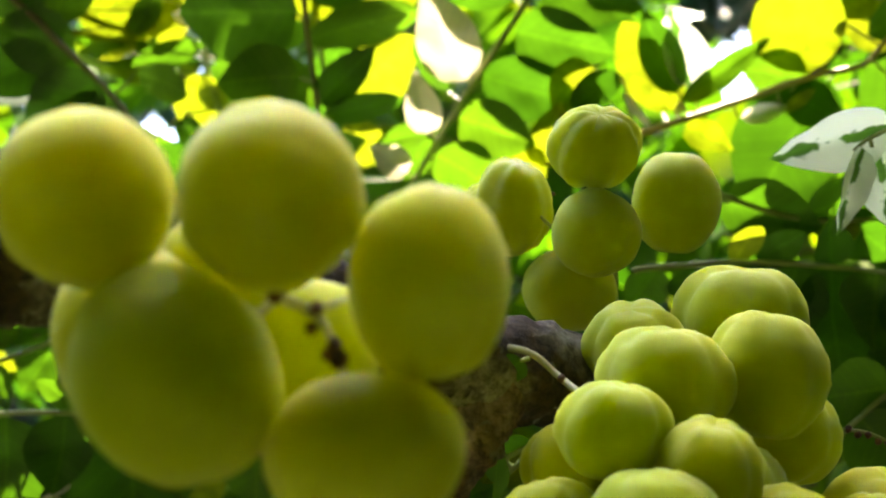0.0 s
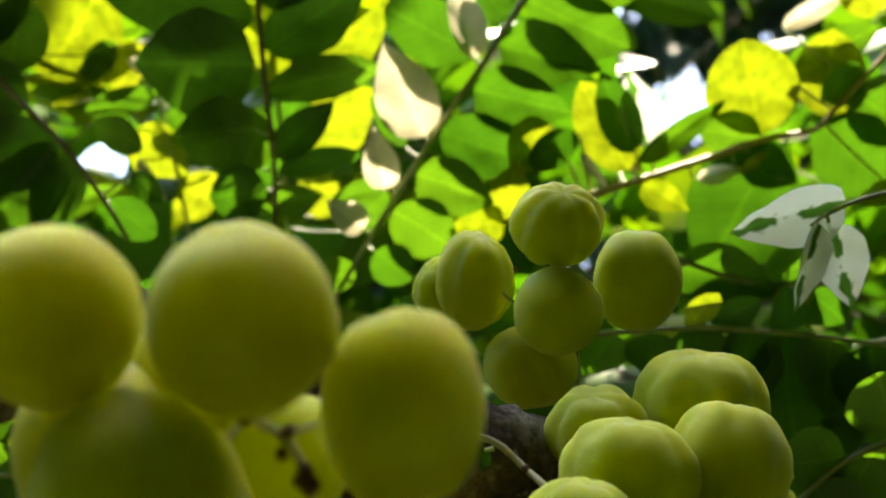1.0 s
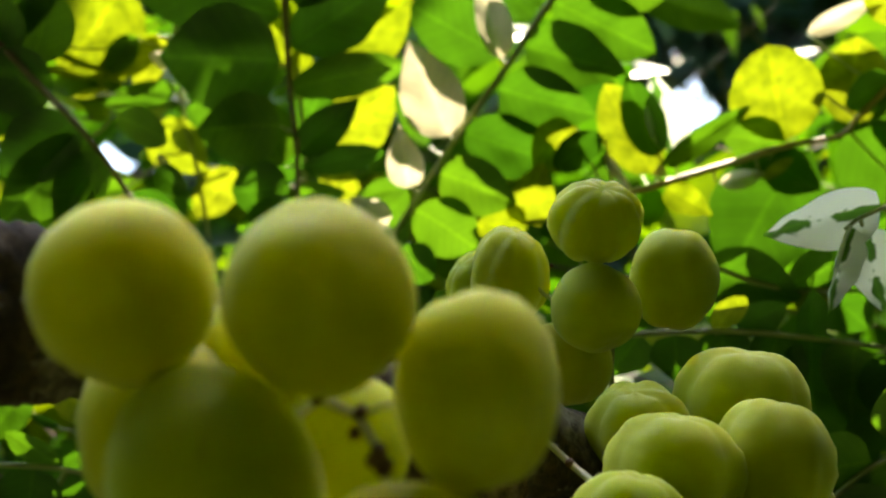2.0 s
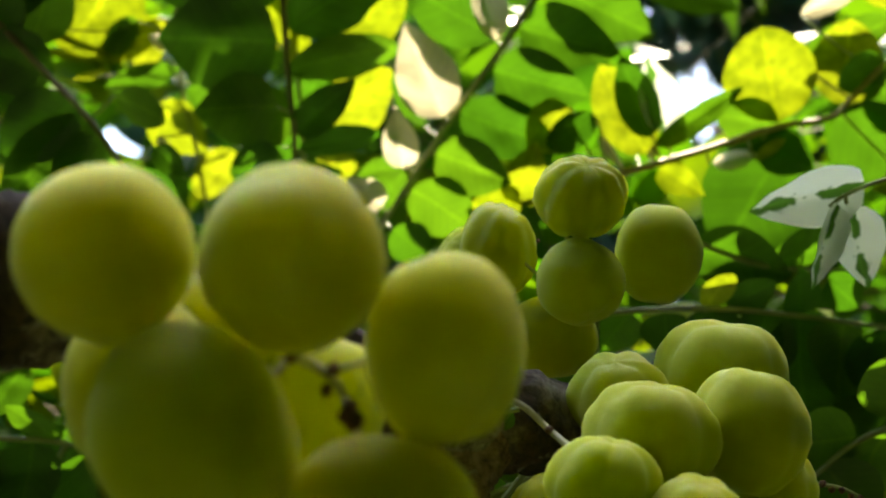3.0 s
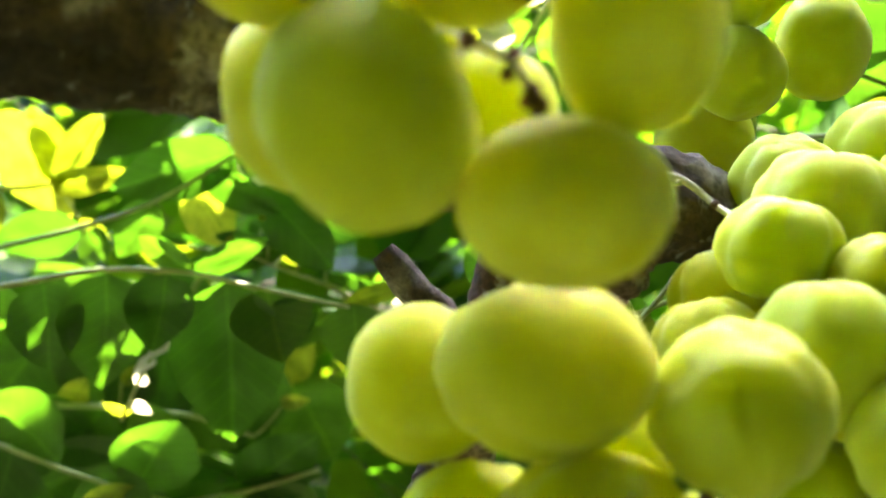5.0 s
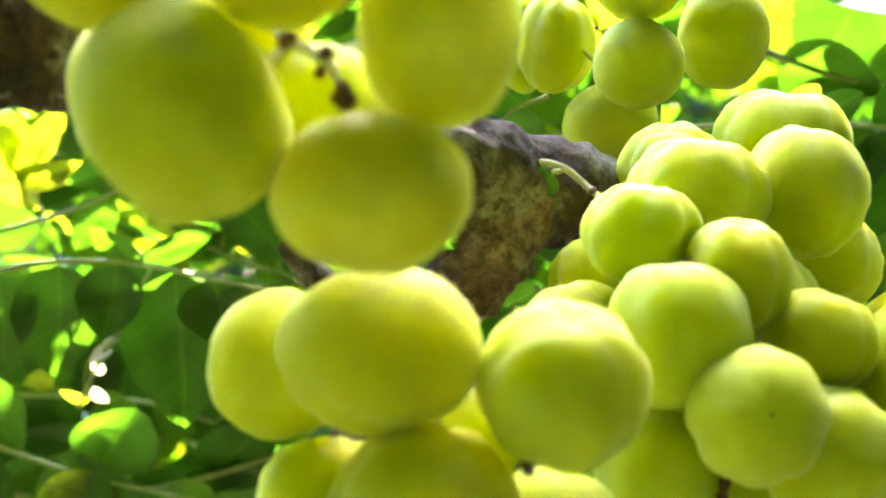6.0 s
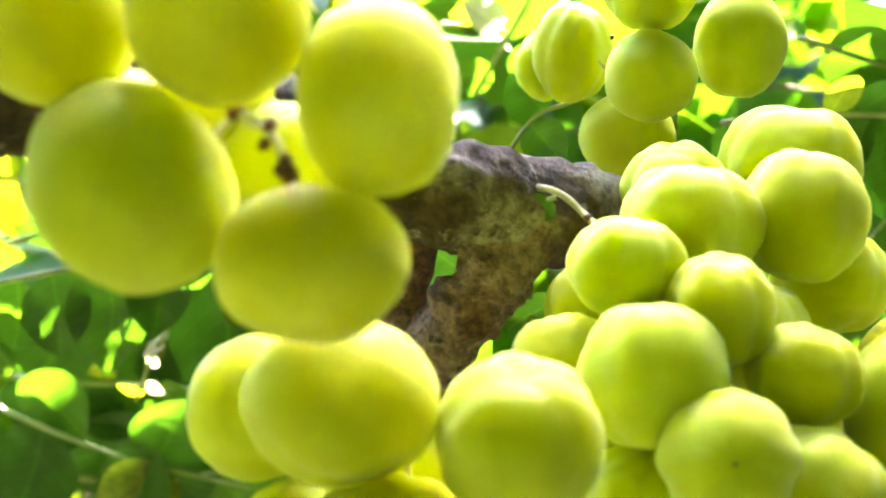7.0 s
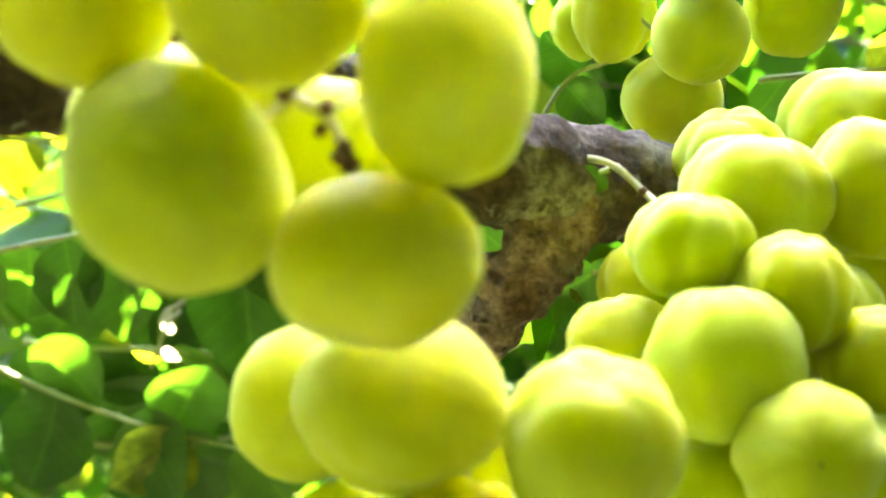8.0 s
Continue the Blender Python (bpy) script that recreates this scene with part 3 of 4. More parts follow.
berry(small, 0.95, 28.7, 0.75, 0.72, 0.85, (-0.5, -0.4, 0.6), 6, 0.06)
thin_stem = stem(small, [(4.1, 25.0, -3.2), (4.0, 26.6, -1.6), (4.0, 27.0, -0.3), (3.4, 27.0, 0.6), (3.2, 26.8, 1.6)], 0.07, 0.05, "stem", STALK, "thin green fruit stem")
stem(small, [(3.4, 27.0, 0.6), (2.6, 27.0, 0.5), (1.7, 27.0, 1.4)], 0.05, 0.04, "stem", STALK)
stem(small, [(3.4, 27.0, 0.6), (4.3, 26.9, 0.9), (5.1, 26.4, 1.6)], 0.05, 0.04, "stem", STALK)
for sx, sy, sz, sr in ((2.6, 27.2, 1.3, 0.05), (4.45, 26.8, 1.3, 0.05)):
    scar(thin_stem, sx, sy, sz, sr, "dark dried flower scar on the stem")

# ---- beaded flower stem beside the dense cluster ----
beads = thing("flower_stem", P(7.6, 24, -3.7), "thin beaded brown flower stem with dry buds", "stem")
bead_stalk = stem(beads, [(7.0, 24.2, -3.6), (8.21, 24, -3.74), (8.88, 24, -3.84), (9.68, 24, -4.25), (10.22, 24, -4.5), (11.6, 24, -5.4)], 0.045, 0.04, "stalk", STALK)
for k in range(15):
    a = k / 14
    scar(bead_stalk, 8.0 + 2.9 * a, 23.97, -3.70 - 1.25 * a ** 1.5 + 0.03 * (-1) ** k, 0.075, "pale brown dry bud")

# ---- compound leaves ----

leaf = compound_leaf([(-5.8, 44.0, 14.5), (-5.6, 44.0, 12.8), (-5.4, 44.0, 10.9), (-5.1, 44.0, 7.9), (-4.8, 44.0, 5.8), (-4.7, 44.0, 4.1), (-4.6, 44.0, 2.2)], "dark green compound leaf hanging on a thin upright stalk")
leaflet(leaf, (-5.6, 44.0, 9.0), (-10.1, 44.0, 9.0), 3.4, GREEN)
leaflet(leaf, (-5.7, 44.3, 10.8), (-11.4, 44.3, 11.9), 2.3, GREEN)
leaflet(leaf, (-5.4, 43.6, 6.5), (-8.4, 43.6, 6.1), 2.3, GREEN)
leaflet(leaf, (-5.0, 43.8, 4.3), (-7.2, 43.8, 4.0), 1.8, GREEN)
leaflet(leaf, (-5.3, 44.8, 5.1), (-7.0, 44.8, 8.2), 1.7, GREEN)
leaflet(leaf, (-5.2, 44.0, 9.6), (-1.5, 44.0, 12.1), 2.1, GREEN)
leaflet(leaf, (-5.1, 43.7, 7.9), (-0.8, 43.7, 9.0), 1.4, GREEN)
leaflet(leaf, (-4.8, 44.0, 5.6), (-2.5, 44.0, 7.6), 1.2, GREEN)
leaflet(leaf, (-4.6, 43.7, 4.9), (-1.5, 43.7, 5.7), 0.9, GREEN)
leaflet(leaf, (-5.5, 44.0, 11.7), (-2.5, 44.0, 13.8), 1.9, GREEN)
leaflet(leaf, (-5.7, 44.0, 12.4), (-9.3, 44.0, 14.1), 2.3, GREEN)
leaflet(leaf, (-4.7, 44.2, 3.3), (-6.9, 44.2, 2.6), 1.6, GREEN)
leaflet(leaf, (-4.7, 44.5, 3.7), (-2.9, 44.5, 4.2), 1.1, GREEN)

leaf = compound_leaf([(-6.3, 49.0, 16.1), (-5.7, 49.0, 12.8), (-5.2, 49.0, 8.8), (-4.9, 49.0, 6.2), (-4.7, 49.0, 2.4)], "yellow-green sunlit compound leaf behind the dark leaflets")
leaflet(leaf, (-3.8, 49.0, 9.7), (-0.6, 49.0, 13.0), 2.3, BACKLIT)
leaflet(leaf, (-4.3, 49.0, 5.8), (-1.2, 49.0, 8.9), 2.2, BACKLIT)
leaflet(leaf, (-2.7, 48.5, 3.5), (-4.0, 48.5, 5.5), 1.4, BACKLIT)
leaflet(leaf, (-6.1, 49.0, 9.7), (-7.3, 49.0, 13.2), 1.7, BACKLIT)
leaflet(leaf, (-5.2, 49.0, 8.4), (-5.1, 49.0, 12.2), 0.7, BACKLIT)
leaflet(leaf, (-3.7, 49.0, 11.8), (-1.7, 49.0, 12.9), 0.7, BACKLIT)
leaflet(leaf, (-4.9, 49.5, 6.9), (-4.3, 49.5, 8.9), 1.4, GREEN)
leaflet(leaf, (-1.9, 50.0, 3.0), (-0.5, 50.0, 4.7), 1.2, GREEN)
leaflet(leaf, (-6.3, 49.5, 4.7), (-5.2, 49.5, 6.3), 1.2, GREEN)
leaflet(leaf, (-2.2, 49.0, 13.2), (-4.1, 49.0, 15.0), 2.0, BACKLIT)

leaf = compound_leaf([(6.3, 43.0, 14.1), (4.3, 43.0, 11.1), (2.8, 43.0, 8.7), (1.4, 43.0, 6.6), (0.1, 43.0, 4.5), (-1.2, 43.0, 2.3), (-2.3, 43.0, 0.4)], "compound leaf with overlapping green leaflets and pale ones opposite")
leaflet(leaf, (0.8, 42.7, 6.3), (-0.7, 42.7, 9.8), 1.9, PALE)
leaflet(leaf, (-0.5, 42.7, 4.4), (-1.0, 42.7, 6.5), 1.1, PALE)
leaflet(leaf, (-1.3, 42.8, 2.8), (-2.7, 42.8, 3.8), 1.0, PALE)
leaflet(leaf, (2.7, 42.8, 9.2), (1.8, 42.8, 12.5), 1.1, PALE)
leaflet(leaf, (-0.5, 43.0, 4.4), (-2.6, 43.0, 3.8), 0.8, GREEN)
leaflet(leaf, (0.2, 43.4, 5.9), (-1.1, 43.4, 7.9), 0.8, GREEN)
leaflet(leaf, (2.7, 43.8, 9.5), (-0.7, 43.8, 11.2), 2.0, GREEN)
leaflet(leaf, (4.7, 43.5, 11.6), (8.6, 43.5, 9.8), 2.1, GREEN)
leaflet(leaf, (3.6, 43.2, 9.8), (7.5, 43.2, 8.9), 2.0, GREEN)
leaflet(leaf, (2.6, 43.0, 8.2), (6.4, 43.0, 7.2), 2.0, GREEN)
leaflet(leaf, (1.5, 42.8, 6.5), (5.1, 42.8, 5.4), 1.9, GREEN)
leaflet(leaf, (0.5, 42.6, 4.9), (3.4, 42.6, 3.8), 1.8, GREEN)
leaflet(leaf, (-0.3, 42.4, 3.4), (2.0, 42.4, 2.1), 1.9, GREEN)
leaflet(leaf, (-0.9, 42.4, 2.0), (0.4, 42.4, 0.9), 1.4, GREEN)
leaflet(leaf, (5.7, 43.4, 12.9), (8.8, 43.4, 11.7), 1.9, GREEN)
leaflet(leaf, (-1.7, 43.0, 1.0), (-3.4, 43.0, 1.2), 1.2, GREEN)
leaflet(leaf, (4.1, 43.6, 10.9), (2.4, 43.6, 12.6), 1.4, GREEN)

leaf = compound_leaf([(7.8, 57.0, 19.3), (9.3, 57.0, 17.4), (10.2, 57.0, 15.7), (10.3, 57.0, 12.1)], "green compound leaf behind the pale leaflets")
leaflet(leaf, (10.3, 57.0, 16.1), (16.0, 57.0, 14.0), 2.2, GREEN)
leaflet(leaf, (10.2, 57.0, 13.2), (11.6, 57.0, 12.3), 1.4, GREEN)
leaflet(leaf, (9.9, 58.0, 16.8), (6.7, 58.0, 15.8), 2.6, GREEN)
leaflet(leaf, (9.3, 57.0, 17.4), (12.7, 57.0, 18.6), 2.7, GREEN)
leaflet(leaf, (1.3, 57.0, 12.0), (2.3, 57.0, 12.6), 0.7, BACKLIT)

leaf = compound_leaf([(-17.5, 42.0, 11.3), (-15.9, 42.0, 9.4), (-14.7, 42.0, 8.3), (-13.4, 42.0, 7.0), (-12.0, 42.0, 5.6), (-10.7, 42.0, 3.9), (-9.7, 42.0, 2.3)], "dark green compound leaf on a slanting brown stalk")
leaflet(leaf, (-13.4, 42.0, 7.1), (-16.0, 42.0, 8.0), 2.0, GREEN)
leaflet(leaf, (-12.5, 41.7, 6.1), (-15.2, 41.7, 4.2), 2.1, GREEN)
leaflet(leaf, (-11.6, 42.0, 5.1), (-13.1, 42.0, 2.4), 1.5, GREEN)
leaflet(leaf, (-14.4, 42.4, 8.1), (-13.9, 42.4, 11.2), 2.0, GREEN)
leaflet(leaf, (-14.9, 42.0, 8.4), (-16.5, 42.0, 10.6), 2.0, GREEN)
leaflet(leaf, (-12.1, 42.5, 5.6), (-15.2, 42.5, 2.3), 2.0, GREEN)
leaflet(leaf, (-14.0, 42.6, 7.6), (-16.9, 42.6, 5.8), 1.9, GREEN)
leaflet(leaf, (-16.1, 42.5, 9.5), (-13.8, 42.5, 12.2), 2.0, GREEN)
leaflet(leaf, (-10.5, 42.3, 3.7), (-8.8, 42.3, 2.4), 1.2, GREEN)
leaflet(leaf, (-11.1, 41.7, 6.4), (-9.1, 41.7, 5.5), 1.1, GREEN)
leaflet(leaf, (-9.6, 41.6, 4.7), (-8.4, 41.6, 3.6), 0.8, GREEN)

leaf = compound_leaf([(-9.6, 51.0, 14.9), (-10.8, 51.0, 11.3), (-10.4, 51.0, 8.2), (-9.6, 51.0, 5.3), (-9.0, 51.0, 2.3)], "bright yellow sunlit compound leaf behind a dark stalk")
leaflet(leaf, (-13.2, 51.0, 13.5), (-15.7, 51.0, 9.5), 3.5, BACKLIT)
leaflet(leaf, (-11.5, 50.5, 11.1), (-14.0, 50.5, 9.1), 1.3, BACKLIT)
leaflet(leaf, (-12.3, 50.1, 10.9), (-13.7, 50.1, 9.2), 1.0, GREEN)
leaflet(leaf, (-11.5, 50.6, 11.2), (-12.4, 50.6, 8.8), 1.3, BACKLIT)
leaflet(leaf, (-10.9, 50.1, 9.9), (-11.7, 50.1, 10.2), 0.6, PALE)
leaflet(leaf, (-16.0, 50.2, 10.4), (-12.9, 50.2, 9.1), 0.3, BACKLIT)
leaflet(leaf, (-16.6, 50.2, 9.5), (-14.0, 50.2, 9.0), 0.3, BACKLIT)
leaflet(leaf, (-15.0, 50.2, 8.2), (-13.3, 50.2, 8.7), 0.3, BACKLIT)
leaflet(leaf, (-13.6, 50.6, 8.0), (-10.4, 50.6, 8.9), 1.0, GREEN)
leaflet(leaf, (-11.6, 51.0, 7.3), (-9.2, 51.0, 5.3), 2.2, BACKLIT)
leaflet(leaf, (-8.1, 50.8, 5.4), (-9.6, 50.8, 3.3), 1.5, BACKLIT)
leaflet(leaf, (-11.2, 50.0, 5.9), (-9.8, 50.0, 4.1), 0.4, PALE)
leaflet(leaf, (-15.9, 51.5, 3.7), (-12.0, 51.5, 4.9), 1.1, GREEN)
leaflet(leaf, (-10.3, 51.8, 8.5), (-9.0, 51.8, 6.6), 1.9, GREEN)
leaflet(leaf, (-16.9, 51.5, 4.3), (-18.0, 51.5, 2.3), 1.4, BACKLIT)
leaflet(leaf, (-16.2, 51.5, 5.1), (-15.0, 51.5, 6.6), 0.8, GREEN)

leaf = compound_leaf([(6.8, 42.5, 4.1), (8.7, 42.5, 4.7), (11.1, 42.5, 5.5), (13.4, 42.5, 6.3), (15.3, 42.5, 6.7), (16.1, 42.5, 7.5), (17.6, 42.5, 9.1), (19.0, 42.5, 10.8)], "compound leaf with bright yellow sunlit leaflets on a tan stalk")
leaflet(leaf, (13.6, 42.9, 6.5), (12.7, 42.9, 10.1), 2.8, BACKLIT)
leaflet(leaf, (16.1, 43.1, 7.3), (16.4, 43.1, 10.7), 2.2, BACKLIT)
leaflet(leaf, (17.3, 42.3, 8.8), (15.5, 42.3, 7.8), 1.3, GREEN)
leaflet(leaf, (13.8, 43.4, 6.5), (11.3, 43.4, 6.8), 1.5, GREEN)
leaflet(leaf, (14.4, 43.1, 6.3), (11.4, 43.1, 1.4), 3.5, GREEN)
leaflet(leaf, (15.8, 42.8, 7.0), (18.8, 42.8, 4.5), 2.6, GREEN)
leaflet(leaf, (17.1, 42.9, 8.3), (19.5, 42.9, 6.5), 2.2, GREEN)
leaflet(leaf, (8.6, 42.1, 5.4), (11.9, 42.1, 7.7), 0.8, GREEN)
leaflet(leaf, (8.6, 43.0, 5.2), (6.7, 43.0, 8.5), 1.9, BACKLIT)
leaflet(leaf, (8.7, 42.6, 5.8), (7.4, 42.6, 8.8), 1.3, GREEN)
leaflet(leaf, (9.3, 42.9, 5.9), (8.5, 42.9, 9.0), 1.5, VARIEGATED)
leaflet(leaf, (5.6, 42.7, 6.8), (4.0, 42.7, 5.0), 1.6, BACKLIT)
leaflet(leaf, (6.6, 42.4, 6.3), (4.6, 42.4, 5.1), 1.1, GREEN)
leaflet(leaf, (3.8, 43.0, 3.2), (4.3, 43.0, 5.4), 1.5, BACKLIT)
leaflet(leaf, (3.8, 43.1, 3.2), (1.8, 43.1, 2.9), 1.4, BACKLIT)
leaflet(leaf, (9.0, 42.7, 4.7), (10.6, 42.7, 3.6), 1.0, BACKLIT)
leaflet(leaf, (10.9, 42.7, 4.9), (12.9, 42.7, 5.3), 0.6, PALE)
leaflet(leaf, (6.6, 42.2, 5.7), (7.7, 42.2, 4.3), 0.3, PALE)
leaflet(leaf, (12.5, 42.5, 5.1), (13.5, 42.5, 5.8), 0.4, BACKLIT)
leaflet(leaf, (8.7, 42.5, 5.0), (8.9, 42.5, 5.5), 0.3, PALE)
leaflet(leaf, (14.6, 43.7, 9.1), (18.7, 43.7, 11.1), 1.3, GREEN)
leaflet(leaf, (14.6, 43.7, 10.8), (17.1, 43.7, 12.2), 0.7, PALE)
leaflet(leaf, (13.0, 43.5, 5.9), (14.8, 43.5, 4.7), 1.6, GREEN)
leaflet(leaf, (18.3, 42.5, 4.7), (16.6, 42.5, 4.0), 0.8, BACKLIT)
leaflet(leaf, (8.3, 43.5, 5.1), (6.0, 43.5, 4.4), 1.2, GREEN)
leaflet(leaf, (18.2, 42.5, 11.4), (16.0, 42.5, 12.8), 1.5, BACKLIT)

leaf = compound_leaf([(12.9, 29.5, 3.5), (11.7, 29.5, 3.2), (10.8, 29.5, 2.8), (10.4, 29.5, 2.5)], "variegated compound leaf with white-edged drooping leaflets")
leaflet(leaf, (11.5, 29.5, 3.1), (8.3, 29.5, 2.3), 1.3, VARIEGATED)
leaflet(leaf, (10.6, 29.4, 2.5), (9.7, 29.4, 0.3), 0.7, VARIEGATED)
leaflet(leaf, (11.0, 29.6, 2.6), (11.7, 29.6, 0.4), 1.2, VARIEGATED)

leaf = compound_leaf([(5.9, 36.0, -0.7), (6.3, 36.0, -0.6), (9.6, 36.0, -0.4), (13.6, 36.0, -0.7), (17.4, 36.0, -1.2)], "green compound leaf with leaflets drooping from a level stalk")
leaflet(leaf, (12.1, 36.0, -0.5), (12.4, 36.0, -4.0), 2.3, GREEN)
leaflet(leaf, (13.5, 36.0, -0.7), (13.2, 36.0, -3.2), 2.5, GREEN)
leaflet(leaf, (11.0, 36.0, -0.4), (10.6, 36.0, -3.1), 1.8, GREEN)
leaflet(leaf, (6.8, 36.0, -0.6), (5.8, 36.0, -2.0), 1.3, GREEN)
leaflet(leaf, (7.7, 36.0, -0.5), (7.9, 36.0, -2.1), 1.3, GREEN)
leaflet(leaf, (9.2, 36.0, -0.4), (9.4, 36.0, -2.4), 1.6, GREEN)
leaflet(leaf, (14.8, 36.0, -0.8), (15.1, 36.0, -3.8), 2.5, GREEN)
leaflet(leaf, (9.1, 36.0, -0.4), (9.7, 36.0, 0.7), 0.8, BACKLIT)
leaflet(leaf, (9.8, 36.0, -0.4), (11.1, 36.0, 0.5), 0.9, GREEN)
leaflet(leaf, (12.1, 36.0, -0.5), (11.8, 36.0, 1.0), 1.1, GREEN)
leaflet(leaf, (16.0, 36.0, -0.9), (16.2, 36.0, -3.8), 2.3, GREEN)

leaf = compound_leaf([(8.4, 38.0, 2.0), (11.6, 38.0, 1.0), (15.0, 38.0, 1.0)], "shaded dark green compound leaf behind pale fruit")
leaflet(leaf, (9.2, 38.0, 1.6), (12.3, 38.0, 0.7), 1.8, GREEN)
leaflet(leaf, (12.0, 38.0, 1.0), (14.3, 38.0, 2.0), 1.9, GREEN)
leaflet(leaf, (13.1, 38.0, 1.0), (15.0, 38.0, -0.3), 1.5, GREEN)
leaflet(leaf, (12.8, 38.0, 1.0), (13.5, 38.0, -0.1), 1.1, BACKLIT)

leaf = compound_leaf([(-18.8, 36.0, -6.1), (-16.3, 36.0, -5.6), (-13.7, 36.0, -5.1), (-11.1, 36.0, -5.1), (-8.8, 36.0, -5.5), (-6.0, 36.0, -6.0)], "green compound leaf with leaflets drooping from an arched stalk")
leaflet(leaf, (-15.6, 36.0, -5.5), (-15.2, 36.0, -8.2), 2.0, GREEN)
leaflet(leaf, (-13.7, 36.0, -5.2), (-13.6, 36.0, -8.8), 2.3, GREEN)
leaflet(leaf, (-11.8, 36.0, -5.1), (-11.9, 36.0, -7.5), 1.8, GREEN)
leaflet(leaf, (-9.9, 36.0, -5.3), (-9.7, 36.0, -10.5), 2.9, GREEN)
leaflet(leaf, (-8.6, 36.0, -5.5), (-8.0, 36.0, -7.8), 2.1, GREEN)
leaflet(leaf, (-7.2, 36.0, -5.8), (-8.7, 36.0, -7.1), 1.1, GREEN)
leaflet(leaf, (-6.0, 36.0, -6.0), (-5.8, 36.0, -7.9), 1.8, GREEN)
leaflet(leaf, (-11.1, 36.0, -5.1), (-8.6, 36.0, -4.0), 0.7, GREEN)
leaflet(leaf, (-10.9, 36.0, -5.1), (-12.4, 36.0, -4.0), 0.7, GREEN)
leaflet(leaf, (-16.9, 36.0, -5.6), (-17.4, 36.0, -8.3), 2.1, GREEN)
leaflet(leaf, (-6.2, 36.0, -6.0), (-4.2, 36.0, -5.3), 0.5, BACKLIT)
leaflet(leaf, (-18.3, 36.0, -5.9), (-19.0, 36.0, -8.3), 1.9, GREEN)

leaf = compound_leaf([(-19.0, 39.5, -4.9), (-15.7, 39.5, -4.0), (-13.0, 39.5, -3.0), (-10.1, 39.5, -1.2)], "light green compound leaf below the thick branch")
leaflet(leaf, (-10.2, 39.5, -1.3), (-14.9, 39.5, -2.7), 1.7, GREEN)
leaflet(leaf, (-15.8, 39.8, -4.1), (-18.7, 39.8, -4.5), 1.4, GREEN)
leaflet(leaf, (-11.6, 39.9, -2.0), (-8.8, 39.9, -3.3), 1.1, GREEN)
leaflet(leaf, (-12.3, 40.5, -2.4), (-10.9, 40.5, -4.6), 1.5, BACKLIT)
leaflet(leaf, (-13.4, 40.1, -3.0), (-14.5, 40.1, -5.0), 1.3, GREEN)
leaflet(leaf, (-9.9, 40.3, -2.6), (-7.1, 40.3, -5.2), 1.8, GREEN)
leaflet(leaf, (-15.6, 39.7, -4.0), (-14.6, 39.7, -5.4), 1.0, GREEN)

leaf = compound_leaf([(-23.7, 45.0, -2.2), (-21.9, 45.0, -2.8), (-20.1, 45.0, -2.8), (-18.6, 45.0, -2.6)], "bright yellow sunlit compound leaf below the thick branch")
leaflet(leaf, (-21.6, 45.3, -0.0), (-18.4, 45.3, -3.9), 2.3, BACKLIT)
leaflet(leaf, (-16.9, 45.0, 0.1), (-18.6, 45.0, -2.7), 1.0, BACKLIT)
leaflet(leaf, (-18.7, 44.7, -2.7), (-15.1, 44.7, -2.0), 0.9, BACKLIT)
leaflet(leaf, (-18.8, 45.6, -2.6), (-19.7, 45.6, 0.1), 1.4, BACKLIT)
leaflet(leaf, (-17.7, 44.8, -3.9), (-16.5, 44.8, -4.7), 0.5, BACKLIT)
leaflet(leaf, (-21.9, 45.0, -2.6), (-21.4, 45.0, -5.2), 1.6, BACKLIT)
leaflet(leaf, (-21.5, 45.0, -2.6), (-23.3, 45.0, -0.4), 1.6, BACKLIT)

leaf = compound_leaf([(-20.9, 43.0, -10.6), (-19.2, 43.0, -10.8), (-16.0, 43.0, -10.8), (-12.8, 43.0, -11.0), (-10.3, 43.0, -11.7)], "green compound leaf low behind the drooping leaflets")
leaflet(leaf, (-18.6, 43.0, -10.8), (-16.4, 43.0, -12.1), 1.7, GREEN)
leaflet(leaf, (-17.5, 43.0, -10.8), (-16.5, 43.0, -9.6), 0.9, BACKLIT)
leaflet(leaf, (-15.0, 43.0, -10.8), (-12.4, 43.0, -12.6), 2.1, GREEN)
leaflet(leaf, (-12.8, 43.0, -11.0), (-10.9, 43.0, -12.1), 1.5, GREEN)
leaflet(leaf, (-15.4, 43.0, -9.9), (-14.8, 43.0, -9.3), 0.5, BACKLIT)
leaflet(leaf, (-9.3, 43.0, -10.5), (-8.2, 43.0, -10.2), 0.5, BACKLIT)
leaflet(leaf, (-11.2, 43.0, -11.4), (-9.3, 43.0, -9.3), 1.9, GREEN)
leaflet(leaf, (-19.6, 43.0, -10.7), (-20.5, 43.0, -13.1), 2.5, GREEN)
leaflet(leaf, (-16.0, 43.0, -10.8), (-17.9, 43.0, -13.0), 2.3, GREEN)

leaf = compound_leaf([(-20.6, 44.0, -14.8), (-16.5, 44.0, -15.1), (-11.8, 44.0, -14.3), (-8.0, 44.0, -13.1)], "dark green compound leaf low among the foliage")
leaflet(leaf, (-19.7, 44.0, -14.5), (-13.3, 44.0, -12.5), 2.8, GREEN)
leaflet(leaf, (-16.5, 44.0, -15.1), (-11.8, 44.0, -15.9), 3.2, GREEN)
leaflet(leaf, (-11.8, 44.0, -14.3), (-8.0, 44.0, -13.4), 1.0, GREEN)
leaflet(leaf, (-10.9, 44.0, -14.0), (-8.0, 44.0, -11.7), 2.4, GREEN)
leaflet(leaf, (-13.6, 44.0, -14.8), (-17.9, 44.0, -17.0), 3.2, GREEN)
